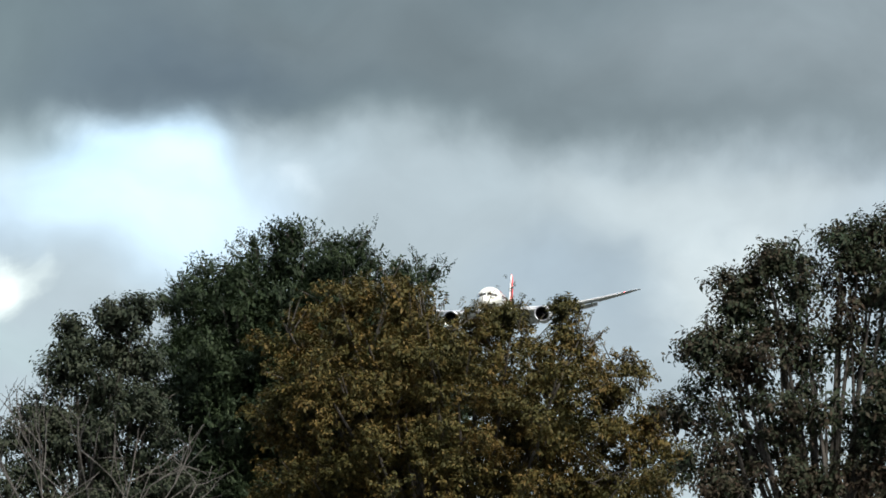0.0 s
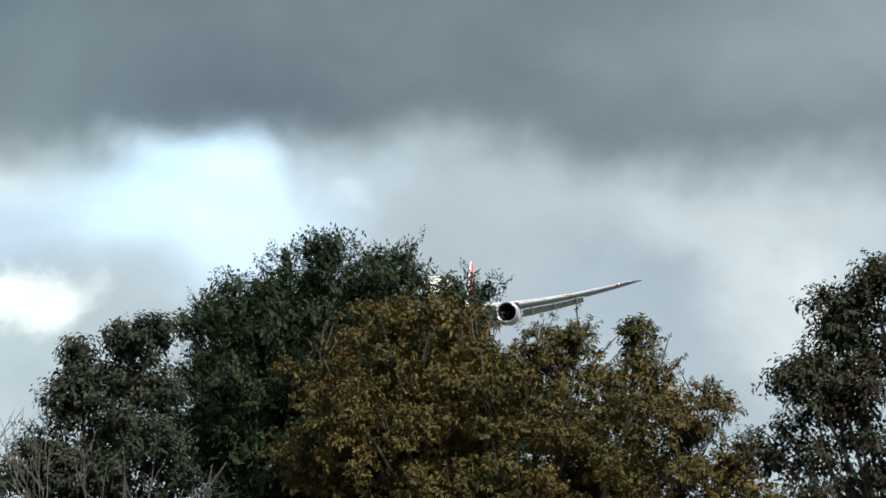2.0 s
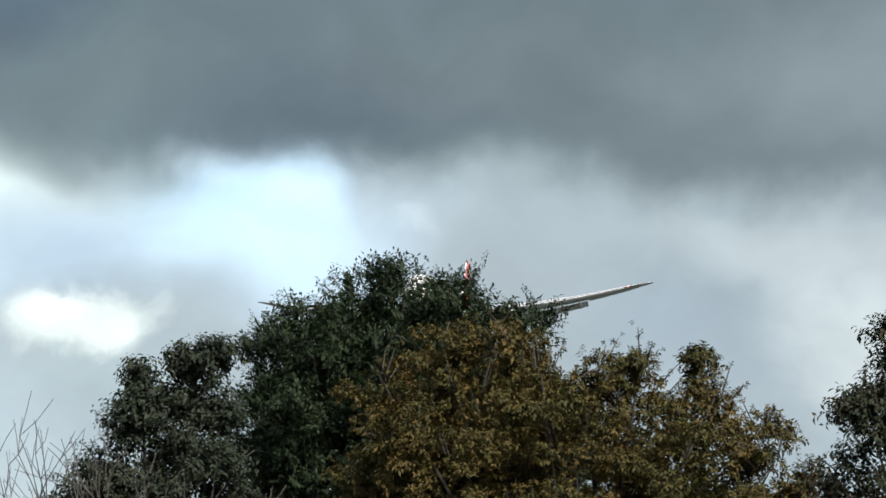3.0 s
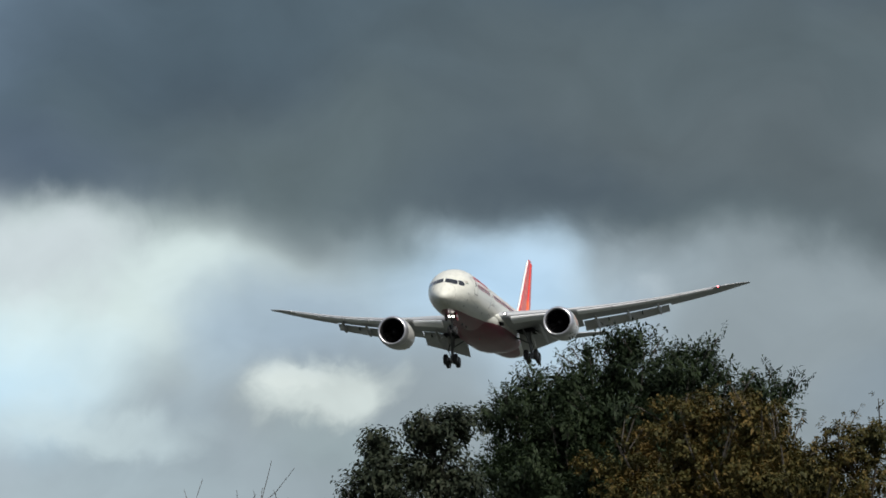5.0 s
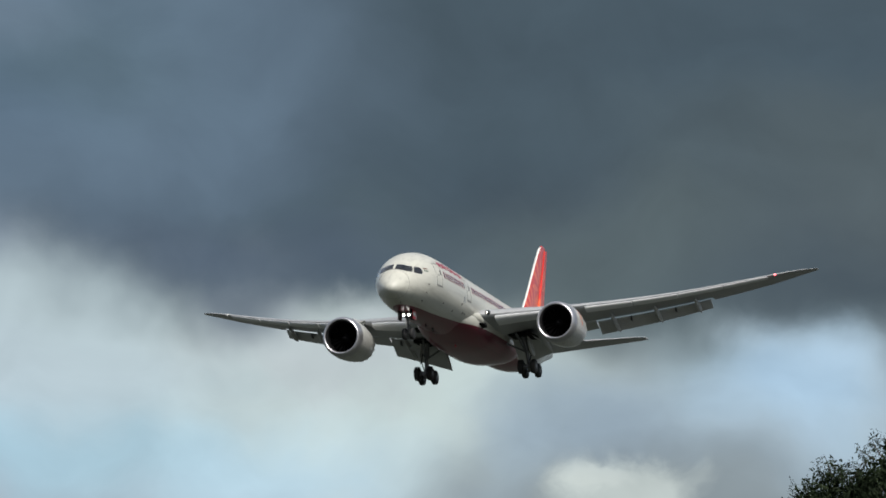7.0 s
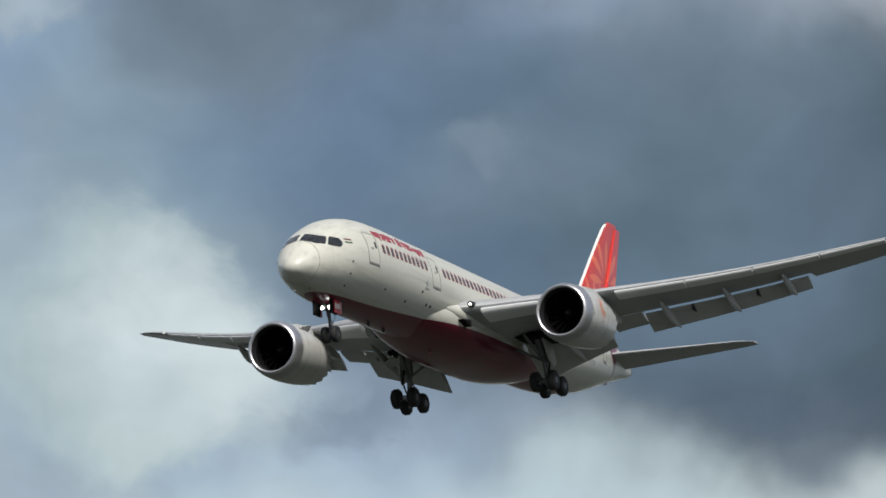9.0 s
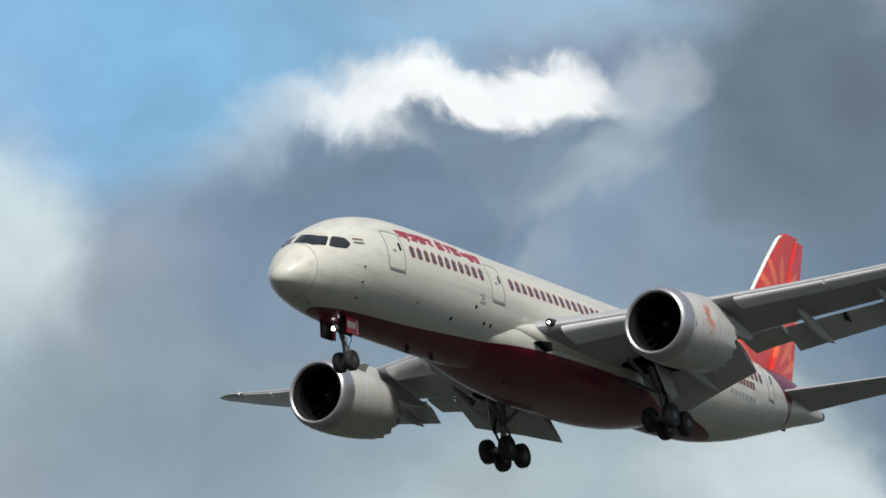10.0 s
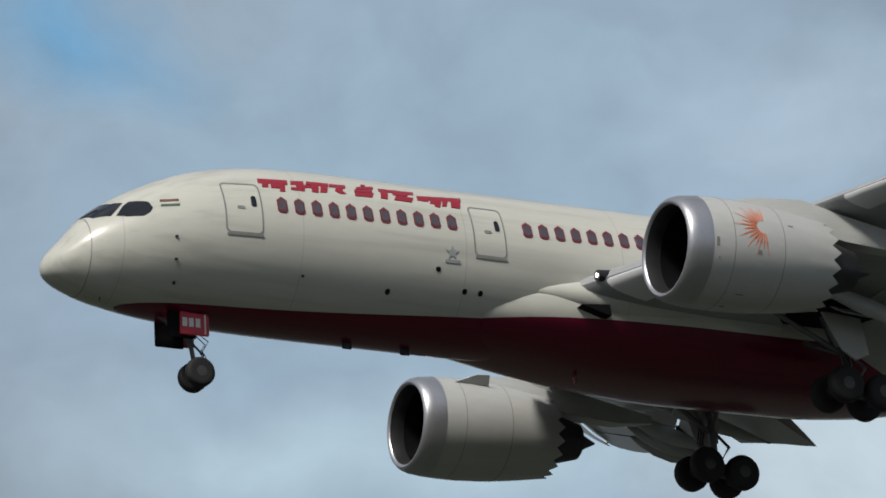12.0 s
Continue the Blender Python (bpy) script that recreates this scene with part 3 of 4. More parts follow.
# belly fairing
fair_w = smooth_curve([15.5, 18, 21, 24, 29, 32, 35.5], [2.2, 2.72, 3.02, 3.15, 3.15, 3.0, 2.2])
fair_l = smooth_curve([15.5, 18, 21, 24, 29, 32, 35.5], [-2.8, -3.15, -3.5, -3.65, -3.62, -3.4, -2.8])
rings = []
for x in np.linspace(15.5, 35.5, 26):
    w, b = fair_w(x), fair_l(x)
    c, h = -1.5, -1.5 - b
    rings.append([(x, w * math.copysign(abs(math.sin(a)) ** 0.8, math.sin(a)), c + h * math.copysign(abs(math.cos(a)) ** 0.85, math.cos(a)) * (1 if math.cos(a) < 0 else 0.55)) for a in np.linspace(0, 2 * math.pi, 48, endpoint=False)])
part("belly_fairing", loft(rings), HULL, plane, "crimson wing-body fairing")

# cockpit glazing, outlines in station and degrees from the crown
for side in (-1, 1):
    part("cockpit_window", decal([(2.12, 61), (2.42, 50), (2.62, 46.5), (3.16, 56.5), (3.27, 66), (3.18, 70), (2.95, 73), (2.45, 68)], side, 0.012, 3, True), GLASS, fuselage, "dark cockpit side window")
    part("cockpit_window", decal([(1.33, 4), (1.36, 26), (1.50, 45), (1.98, 58), (2.15, 53), (2.46, 44), (2.16, 34), (2.02, 20), (1.98, 4)], side, 0.012, 3, True), GLASS, fuselage, "dark cockpit windscreen")
    part("wiper", tube([skin_round(1.30, 20, side, 0.03), skin_round(1.75, 30, side, 0.035)], [0.02, 0.012], 5), BLACK, fuselage)

# small flag on the nose
for i, (mat, z) in enumerate(((SAFFRON, 0.52), (DGREEN, 0.32))):
    for side in (-1, 1):
        part("flag_stripe", decal([(3.52, z), (4.12, z + 0.03), (4.15, z + 0.13), (3.55, z + 0.10)], side), mat, fuselage)

# doors
DOORS = ((5.62, 6.95, -0.52), (14.8, 16.05, -0.36), (32.6, 33.8, -0.1), (45.2, 46.2, 0.1))
for x0, x1, zd in DOORS:
    for side in (-1, 1):
        d = part("cabin_door", seam_ring(x0, x1, zd, zd + 1.96, 0.16, 0.05, side), SEAM, fuselage, "closed cabin door with grey outline")
        part("door_window", decal(rounded(x1 - 0.38, x1 - 0.2, zd + 1.0, zd + 1.42, 0.08), side, 0.022), GLASS, fuselage)
        part("door_sill", decal([(x0 + 0.05, zd - 0.08), (x1, zd - 0.08), (x1, zd - 0.01), (x0 + 0.05, zd - 0.01)], side, 0.03, 2), SEAM, fuselage)
        part("door_handle", decal(rounded(x0 + 0.45, x0 + 0.72, zd + 0.88, zd + 1.0, 0.05), side, 0.016), SEAM, fuselage)

# cabin windows: crimson arched surround and dull pane
WINDOWS = [7.68 + 0.635 * i for i in range(11)] + [16.95 + 0.635 * i for i in range(24)] + [34.6 + 0.635 * i for i in range(16)]
arch = [(-0.17, -0.20), (-0.10, -0.27), (0.10, -0.27), (0.17, -0.20), (0.17, 0.17), (0.10, 0.23), (0.05, 0.26), (0.0, 0.31), (-0.05, 0.26), (-0.10, 0.23), (-0.17, 0.17)]
for wx in WINDOWS:
    for side in (-1, 1):
        wz = 0.65 + 0.0215 * (min(wx, 24.0) - 7.75)
        w = part("cabin_window", decal([(wx + a * 1.08, wz + b * 1.1) for a, b in arch], side, 0.022), SURROUND, fuselage, "cabin window with crimson arched surround", smooth=False)
        part("pane", decal(rounded(wx - 0.14, wx + 0.14, wz - 0.225, wz + 0.205, 0.10, 3), side, 0.030), PANE, fuselage, smooth=False)

# crimson title above the windows, drawn as plain slanted shapes
def lift(x):
    """The title climbs with the hull's frames."""
    return 0.03 * (x - 7.0)


def title_sign(*shapes):
    """One sign of the painted title: plain slanted shapes, (across, down) in hundredths of the row's left end."""
    for side in (-1, 1):
        bm = bmesh.new()
        for i, shape in enumerate(shapes):
            pts = [(7.05 + 0.0091 * (u - 38), 1.74 + lift(7.05 + 0.0091 * (u - 38)) - 0.0122 * (v - 40 - 0.097 * (u - 38))) for u, v in shape]
            decal(pts, side, 0.018 + 0.002 * i, 1, bm=bm)
        part("title_sign", bm, CRIMSON, fuselage, "crimson painted title sign", smooth=False)


title_sign([(38, 40), (158, 50), (152, 67), (34, 57)], [(50, 55), (76, 57), (67, 75), (43, 73)], [(84, 58), (142, 62), (131, 93), (110, 92), (115, 80), (79, 78)])
title_sign([(170, 52), (226, 54), (216, 69), (164, 67)], [(186, 66), (226, 68), (212, 93), (158, 86), (162, 76), (184, 79)], [(222, 69), (262, 71), (260, 81), (218, 80)])
title_sign([(236, 54), (328, 63), (322, 76), (231, 66)], [(254, 64), (284, 66), (269, 99), (242, 95)], [(292, 68), (320, 70), (305, 99), (278, 97)])
title_sign([(331, 65), (399, 70), (392, 83), (326, 77)], [(352, 79), (386, 81), (374, 92), (386, 105), (360, 104), (342, 92)])
title_sign([(442, 76), (520, 74), (514, 85), (438, 85)], [(430, 86), (507, 89), (499, 99), (424, 96)], [(425, 99), (507, 101), (493, 118), (421, 112)], [(470, 66), (488, 67), (484, 73), (466, 72)])
title_sign([(537, 82), (685, 97), (680, 109), (531, 94)], [(541, 92), (573, 94), (557, 125), (529, 121)], [(588, 96), (662, 104), (648, 114), (590, 109)], [(600, 111), (672, 121), (656, 137), (583, 128)])
title_sign([(691, 112), (884, 121), (878, 135), (700, 128)], [(689, 118), (742, 123), (729, 136), (686, 130)], [(745, 127), (792, 131), (772, 158), (750, 153), (755, 146), (735, 142)], [(797, 131), (818, 133), (803, 154), (784, 152)], [(832, 130), (874, 134), (859, 162), (822, 158)])

# small marks: vents, probes, grey star badge, rear registration bars
for x, z in ((11.7, -1.83), (14.55, -1.57), (15.15, -1.57), (13.45, -0.97)):
    part("vent", decal(rounded(x - 0.09, x + 0.09, z - 0.09, z + 0.09, 0.085), -1, 0.014), BLACK, fuselage)
for x, z in ((3.95, -0.78), (4.0, -1.49), (4.1, -2.15), (8.5, -1.66)):
    part("probe", decal(rounded(x - 0.05, x + 0.05, z - 0.04, z + 0.04, 0.035), -1, 0.05), DARKMETAL, fuselage)
star = []
for k in range(10):
    r = 0.26 if k % 2 == 0 else 0.11
    star.append((13.95 + r * math.sin(k * math.pi / 5), -0.36 + r * math.cos(k * math.pi / 5)))
BADGE = material("badge_grey", (0.30, 0.32, 0.33), 0.5)
part("star_badge", decal(star, -1, 0.02, 1), BADGE, fuselage)
part("star_badge_bar", decal([(13.7, -0.72), (14.25, -0.71), (14.25, -0.60), (13.7, -0.61)], -1, 0.02), BADGE, fuselage)
for i in range(6):
    part("registration_bar", decal([(40.6 + i * 0.42, 0.1), (40.9 + i * 0.42, 0.1), (40.9 + i * 0.42, 0.48), (40.6 + i * 0.42, 0.48)], -1), SAFFRON, fuselage)
for i in range(7):
    part("type_bar", decal([(39.8 + i * 0.5, -0.62), (40.15 + i * 0.5, -0.62), (40.15 + i * 0.5, -0.34), (39.8 + i * 0.5, -0.34)], -1), BADGE, fuselage)

# ---------- wings ----------
SPAN = [2.0, 3.4, 6.0, 10.0, 16.0, 21.0, 26.0, 28.5, 30.06]
w_le = smooth_curve(SPAN, [18.2, 19.2, 21.2, 24.1, 28.4, 31.9, 35.4, 37.2, 38.9])
w_c = smooth_curve(SPAN, [13.2, 12.2, 10.2, 7.6, 6.0, 4.7, 3.3, 2.0, 0.7])
w_z = smooth_curve(SPAN, [-1.12, -0.95, -0.52, 0.08, 1.22, 2.38, 3.72, 4.38, 4.78])


def airfoil(n=14, thick=0.115, cut=1.0):
    """Closed section, chord 1, cut off at a share of the chord."""
    up, dn = [], []
    for i in range(n + 1):
        s = cut * (1 - math.cos(math.pi * i / n)) / 2
        t = 5 * thick * (0.2969 * math.sqrt(s) - 0.126 * s - 0.3516 * s**2 + 0.2843 * s**3 - 0.1015 * s**4)
        camber = 0.022 * math.sin(math.pi * min(1, s) ** 0.8)
        up.append((s, camber + t))
        dn.append((s, camber - t))
    return up[::-1] + dn[1:]


def wing_ring(y, side, cut, thick, x_off=0.0):
    c, le, z0 = w_c(y), w_le(y), w_z(y)
    tw = math.radians(3.2)
    return [(le + c * (s * math.cos(tw)), side * y, z0 + c * (h - s * math.sin(tw))) for s, h in airfoil(14, thick, cut)]


def wing_point(y, side, s, h):
    c, tw = w_c(y), math.radians(3.2)
    return Vector((w_le(y) + c * s, side * y, w_z(y) + c * (h - s * math.sin(tw))))


def panel(y0, y1, side, chord, droop, back, dropped, thick=0.14, n=6):
    """A flap or slat: its own section, turned down by droop degrees about the wing's cut edge."""
    rings = []
    for y in np.linspace(y0, y1, n):
        c = w_c(y)
        o = wing_point(y, side, back, dropped)
        a = math.radians(droop)
        rings.append([(o.x + c * chord * (s * math.cos(a) + h * math.sin(a)), o.y, o.z + c * chord * (h * math.cos(a) - s * math.sin(a))) for s, h in airfoil(8, thick)])
    return loft(rings)


for side, word in ((-1, "left"), (1, "right")):
    ys = [1.5, 3.0, 4.5, 6, 8, 10, 13, 16, 18.5, 20.8]
    bm = loft([wing_ring(max(y, 2.0) if y > 2 else 2.0, side, 0.78, 0.125 - 0.002 * y) for y in ys])
    loft([wing_ring(y, side, 0.999, 0.095) for y in (20.8, 22, 23.5, 25, 26, 27, 28, 28.8, 29.4, 29.8, 30.06)], bm)
    wing = part("wing", bm, GREY, plane, "grey swept wing with flaps lowered")
    part("inboard_flap", panel(3.3, 8.6, side, 0.27, 33, 0.80, -0.035), FLAPGREY, wing)
    part("inboard_flap_vane", panel(3.3, 8.6, side, 0.06, 20, 0.765, -0.02), FLAPGREY, wing)
    part("flaperon", panel(8.8, 10.8, side, 0.22, 18, 0.79, -0.012), FLAPGREY, wing)
    part("outboard_flap", panel(11.0, 20.6, side, 0.25, 33, 0.79, -0.03), FLAPGREY, wing)
    for y0, y1 in ((4.2, 8.3), (11.2, 14.9), (15.0, 18.6), (18.7, 22.3), (22.4, 26.0)):
        part("slat", panel(y0, y1, side, 0.14, 22, -0.055, -0.035, 0.26), SLAT, wing, "pale leading-edge slat")
    for y in (6.4, 12.6, 16.2, 19.6):
        o, c = wing_point(y, side, 0.42, -0.045), w_c(y)
        q = wing_point(y, side, 1.02, -0.17)
        L = (q - o).length
        d = (q - o).normalized()
        rings = []
        for t, r in ((0, 0.03), (0.12, 0.17), (0.35, 0.27), (0.6, 0.27), (0.82, 0.16), (1.0, 0.02)):
            p = o + d * L * t - Vector((0, 0, 0.12 * math.sin(math.pi * t)))
            rings.append([(p.x, p.y + r * 0.75 * math.cos(2 * math.pi * k / 12), p.z + r * 1.25 * math.sin(2 * math.pi * k / 12)) for k in range(12)])
        part("flap_track_fairing", loft(rings), FLAPGREY, wing)
    for y in (7.6, 13.8, 17.6):
        p = wing_point(y, side, 0.80, -0.03)
        part("flap_hinge", box(p.x - 0.2, p.x + 1.1, p.y - 0.05, p.y + 0.05, p.z - 0.45, p.z, bevel=0.03), DARKMETAL, wing)
    # navigation and landing lights
    p = wing_point(26.6, side, 0.02, 0.0)
    part("wing_light", tube([p + Vector((-0.1, 0, 0)), p + Vector((0.2, 0, 0))], [0.09, 0.11]), LAMPR if side < 0 else WHITE, wing)
    p = wing_point(3.5, side, 0.004, 0.012)
    part("root_light_cover", tube([p + Vector((-0.14, 0, 0)), p + Vector((0.3, 0, 0))], [0.20, 0.24], 16), GLASS, wing)
    part("root_landing_light", tube([p + Vector((-0.17, 0.0, 0)), p + Vector((-0.13, 0, 0))], [0.07, 0.07], 12), LAMPW, wing)

# wing root fillets
for side in (-1, 1):
    rings = []
    for x in np.linspace(15.6, 31.5, 24):
        u = (x - 15.6) / 15.9
        v = min(1.0, u / 0.32)
        g = v * v * (3 - 2 * v) * (1 - 0.55 * max(0.0, (u - 0.45) / 0.55))
        z0 = -1.12 - 0.7 * u
        r = 0.06 + 0.86 * g
        rings.append([(x, side * (2.35 + r * 0.95 * math.cos(a) * 1.0), z0 + r * 0.9 * math.sin(a)) for a in np.linspace(0, 2 * math.pi, 20, endpoint=False)])
    part("wing_root_fillet", loft(rings), HULL, plane)

# ---------- engines ----------
def engine(side):
    c = (18.2, side * 10.0, -2.17)
    outer = [(0.0, 1.58), (0.04, 1.66), (0.14, 1.73), (0.35, 1.80), (0.85, 1.858)]
    cowl_p = [(0.85, 1.860), (1.4, 1.885), (2.2, 1.89), (3.2, 1.84), (4.2, 1.74), (5.0, 1.63), (5.75, 1.50), (5.74, 1.46), (5.0, 1.56), (4.0, 1.6)]
    seg = 72
    cowl = part("engine", spun(cowl_p, c, seg, lambda i, k: (0.30 * (abs((k % 4) - 2) / 2 - 0.5) if i in (6, 7) else 0.0)), CREAM, plane, "pale engine nacelle with serrated exhaust edge")
    lip = [(0.86, 1.856)] + outer[::-1][1:] + [(0.02, 1.52), (0.08, 1.48)]
    part("inlet_lip", spun(lip, c, seg), METAL, cowl, "bare metal inlet ring")
    part("inlet_throat", spun([(0.08, 1.482), (0.3, 1.41), (0.6, 1.397)], c, seg), DARKMETAL, cowl)
    # duct, blades, back and spinner: intake shade put into their black colour
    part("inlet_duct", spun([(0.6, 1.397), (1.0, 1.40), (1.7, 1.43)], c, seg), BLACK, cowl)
    for k in range(18):
        a = 2 * math.pi * k / 18
        bm = bmesh.new()
        pts = []
        for r, tw, w in ((0.38, 25, 0.30), (0.9, 45, 0.40), (1.40, 60, 0.46)):
            t = math.radians(tw)
            for s in (-1, 1):
                lx, lt = s * w / 2 * math.cos(t), s * w / 2 * math.sin(t)
                pts.append(bm.verts.new((c[0] + 1.55 + lx, c[1] + r * math.cos(a) - lt * math.sin(a), c[2] + r * math.sin(a) + lt * math.cos(a))))
        bm.faces.new((pts[0], pts[1], pts[3], pts[2]))
        bm.faces.new((pts[2], pts[3], pts[5], pts[4]))
        bmesh.ops.solidify(bm, geom=bm.faces[:], thickness=0.02)
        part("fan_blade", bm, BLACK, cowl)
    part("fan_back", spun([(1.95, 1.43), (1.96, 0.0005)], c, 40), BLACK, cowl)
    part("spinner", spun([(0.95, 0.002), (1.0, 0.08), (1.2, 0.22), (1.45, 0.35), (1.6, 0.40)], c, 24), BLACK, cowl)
    part("core_nozzle", spun([(3.8, 1.2), (5.2, 1.12), (6.2, 0.92), (7.1, 0.68), (7.08, 0.62), (6.2, 0.8)], c, 48), DARKMETAL, cowl, "dark exhaust nozzle")
    part("exhaust_plug", spun([(6.3, 0.55), (7.1, 0.42), (7.9, 0.03)], c, 24), DARKMETAL, cowl)
    # pylon
    rings = []
    for x, z0, z1, w in ((20.4, -0.48, -0.30, 0.10), (21.6, -0.70, -0.02, 0.26), (23.5, -0.95, 0.10, 0.34), (25.0, -1.25, -0.25, 0.36), (27.0, -1.35, -0.60, 0.28), (28.6, -1.15, -0.85, 0.06)):
        y = c[1]
        rings.append([(x, y - w, z0), (x, y + w, z0), (x, y + w, (z0 + z1) / 2), (x, y + w * 0.7, z1), (x, y - w * 0.7, z1), (x, y - w, (z0 + z1) / 2)])
    part("pylon", loft(rings), CREAM, cowl)
    # strake on the inboard shoulder
    sg = -side
    a = radians(48)
    pts = []
    for x, r in ((1.4, 1.86), (2.9, 1.84), (2.8, 2.32), (2.3, 2.28)):
        pts.append(Vector((c[0] + x, c[1] + sg * r * math.cos(a), c[2] + r * math.sin(a))))
    bm = bmesh.new()
    f1 = [bm.verts.new(p + Vector((0, 0.012, 0.012))) for p in pts]
    f2 = [bm.verts.new(p - Vector((0, 0.012, 0.012))) for p in pts]
    bm.faces.new(f1)
    bm.faces.new(f2)
    for i in range(4):
        bm.faces.new((f1[i], f1[(i + 1) % 4], f2[(i + 1) % 4], f2[i]))
    part("strake", bm, CREAM, cowl)
    # orange sunburst on the outboard flank
    for k in range(17):
        bm = bmesh.new()
        a0 = radians(-98 + 196 * k / 16)
        L = 1.1 if k % 2 == 0 else 0.82
        q = []
        for rr, ww in ((0.26, 0.020), (0.55, 0.028), (L, 0.004)):
            for s in (-1, 1):
                dx = -rr * math.cos(a0) + s * ww * math.sin(a0)
                dz = rr * math.sin(a0) + s * ww * math.cos(a0)
                t = radians(14) + dz / 1.88
                x = 2.75 + dx
                r = float(np.interp(x, [p[0] for p in cowl_p[:7]], [p[1] for p in cowl_p[:7]])) + 0.02
                q.append(bm.verts.new((c[0] + x, c[1] + side * r * math.cos(t), c[2] + r * math.sin(t))))
        bm.faces.new((q[0], q[1], q[3], q[2]))
        bm.faces.new((q[2], q[3], q[5], q[4]))
        part("sunburst_ray", bm, GOLD, cowl, "orange painted ray", smooth=False)
    # latches, drain and access marks on the cowl
    for x, deg, lx, lz in ((0.98, -8, 0.12, 0.30), (1.05, -24, 0.05, 0.05), (2.55, -14, 0.16, 0.12), (3.9, 22, 0.20, 0.07), (2.2, -62, 0.30, 0.05), (1.9, -84, 0.16, 0.08)):
        rr = float(np.interp(x, [p[0] for p in cowl_p[:7]], [p[1] for p in cowl_p[:7]]))
        rings = []
        for g in (-0.02, 0.010):
            rings.append([(c[0] + x + u * lx, c[1] + side * (rr + g) * math.cos(radians(deg) + v * lz / rr), c[2] + (rr + g) * math.sin(radians(deg) + v * lz / rr)) for u, v in ((-0.5, -0.5), (0.5, -0.5), (0.5, 0.5), (-0.5, 0.5))])
        part("cowl_latch", loft(rings), SEAM, cowl, "small grey cowl latch", smooth=False)
    for x in (1.62, 3.55):
        r = float(np.interp(x, [p[0] for p in cowl_p[:7]], [p[1] for p in cowl_p[:7]]))
        part("cowl_seam", spun([(x, r - 0.01), (x, r + 0.005), (x + 0.025, r + 0.005), (x + 0.025, r - 0.01)], c, 48), SEAM, cowl)


engine(-1)
engine(1)


# ---------- tail ----------
def thin_section(le, chord, thick, n=8):
    return [(le + chord * s, h * chord) for s, h in [(p[0], p[1]) for p in airfoil(n, thick)]]


def fin_ring(z, le, chord, thick=0.09):
    out = []
    n = 10
    up, dn = [], []
    for i in range(n + 1):
        s = (1 - math.cos(math.pi * i / n)) / 2
        t = 5 * thick * (0.2969 * math.sqrt(s) - 0.126 * s - 0.3516 * s**2 + 0.2843 * s**3 - 0.1036 * s**4)
        up.append((le + chord * s, chord * t, z))
        dn.append((le + chord * s, -chord * t, z))
    return up[::-1] + dn[1:-1]


def fin_paint():
    """Red fin with a pale leading edge and orange rays that fan out from its foot."""
    m = material("fin_paint", (0.56, 0.035, 0.03), 0.35, 0, 0.3, 0.06, 0.8)
    n, l = m.node_tree.nodes, m.node_tree.links
    b = n["Principled BSDF"]
    base = b.inputs["Base Color"].links[0].from_socket
    tc, sp = n.new("ShaderNodeTexCoord"), n.new("ShaderNodeSeparateXYZ")
    l.new(tc.outputs["Object"], sp.inputs[0])

    def calc(op, a, c=None, d=None):
        k = n.new("ShaderNodeMath")
        k.operation = op
        for i, v in enumerate((a, c, d)):
            if v is None:
                continue
            if isinstance(v, (int, float)):
                k.inputs[i].default_value = v
            else:
                l.new(v, k.inputs[i])
        return k.outputs[0]

    x, z = sp.outputs[0], sp.outputs[2]

    def fan(cx, cz, count, reach, inner):
        dx, dz = calc("SUBTRACT", x, cx), calc("SUBTRACT", z, cz)
        ang = calc("ARCTAN2", dz, dx)
        rad = calc("SQRT", calc("ADD", calc("MULTIPLY", dx, dx), calc("MULTIPLY", dz, dz)))
        saw = calc("ABSOLUTE", calc("SUBTRACT", calc("FRACT", calc("MULTIPLY", ang, count / (2 * math.pi))), 0.5))
        share = calc("DIVIDE", calc("SUBTRACT", rad, inner), reach - inner)
        w = calc("MULTIPLY", calc("SINE", calc("MULTIPLY", calc("MINIMUM", calc("MAXIMUM", share, 0.0), 1.0), math.pi)), 0.26)
        return calc("LESS_THAN", saw, w)

    rays = calc("MAXIMUM", fan(52.2, 7.0, 11, 3.4, 0.3), fan(49.6, 2.2, 22, 5.0, 1.6))
    mixc = n.new("ShaderNodeMix")
    mixc.data_type = "RGBA"
    l.new(rays, mixc.inputs[0])
    l.new(base, mixc.inputs[6])
    mixc.inputs[7].default_value = (0.72, 0.14, 0.06, 1)
    l.new(mixc.outputs[2], b.inputs["Base Color"])
    return m


FIN = fin_paint()
fin_le = smooth_curve([2.2, 3.2, 4.2, 10.8, 11.4, 11.75], [42.4, 44.0, 45.3, 51.8, 52.5, 53.3])
fin_te = smooth_curve([2.2, 11.75], [52.6, 55.7])
zs = [2.2, 2.8, 3.4, 4.2, 5.5, 7, 8.5, 10, 10.8, 11.2, 11.5, 11.75]
fin = part("tail_fin", loft([fin_ring(z, fin_le(z), (fin_te(z) - fin_le(z)) * 0.70) for z in zs]), FIN, plane, "red tail fin with orange rays")
part("rudder", loft([[(fin_le(z) + (fin_te(z) - fin_le(z)) * s, sg * (fin_te(z) - fin_le(z)) * w, z) for s, w, sg in ((0.695, 0.030, 1), (0.85, 0.018, 1), (1.0, 0.002, 1), (1.0, 0.002, -1), (0.85, 0.018, -1), (0.695, 0.030, -1))] for z in zs[:-1]]), FIN, fin)
part("fin_leading_edge", loft([[(fin_le(z) - 0.05 + dx, dy, z) for dx, dy in ((0.0, 0.0), (0.05, 0.05), (0.18, 0.12), (0.18, -0.12), (0.05, -0.05))] for z in zs[2:-1]]), WHITE, fin, "pale metal leading edge")
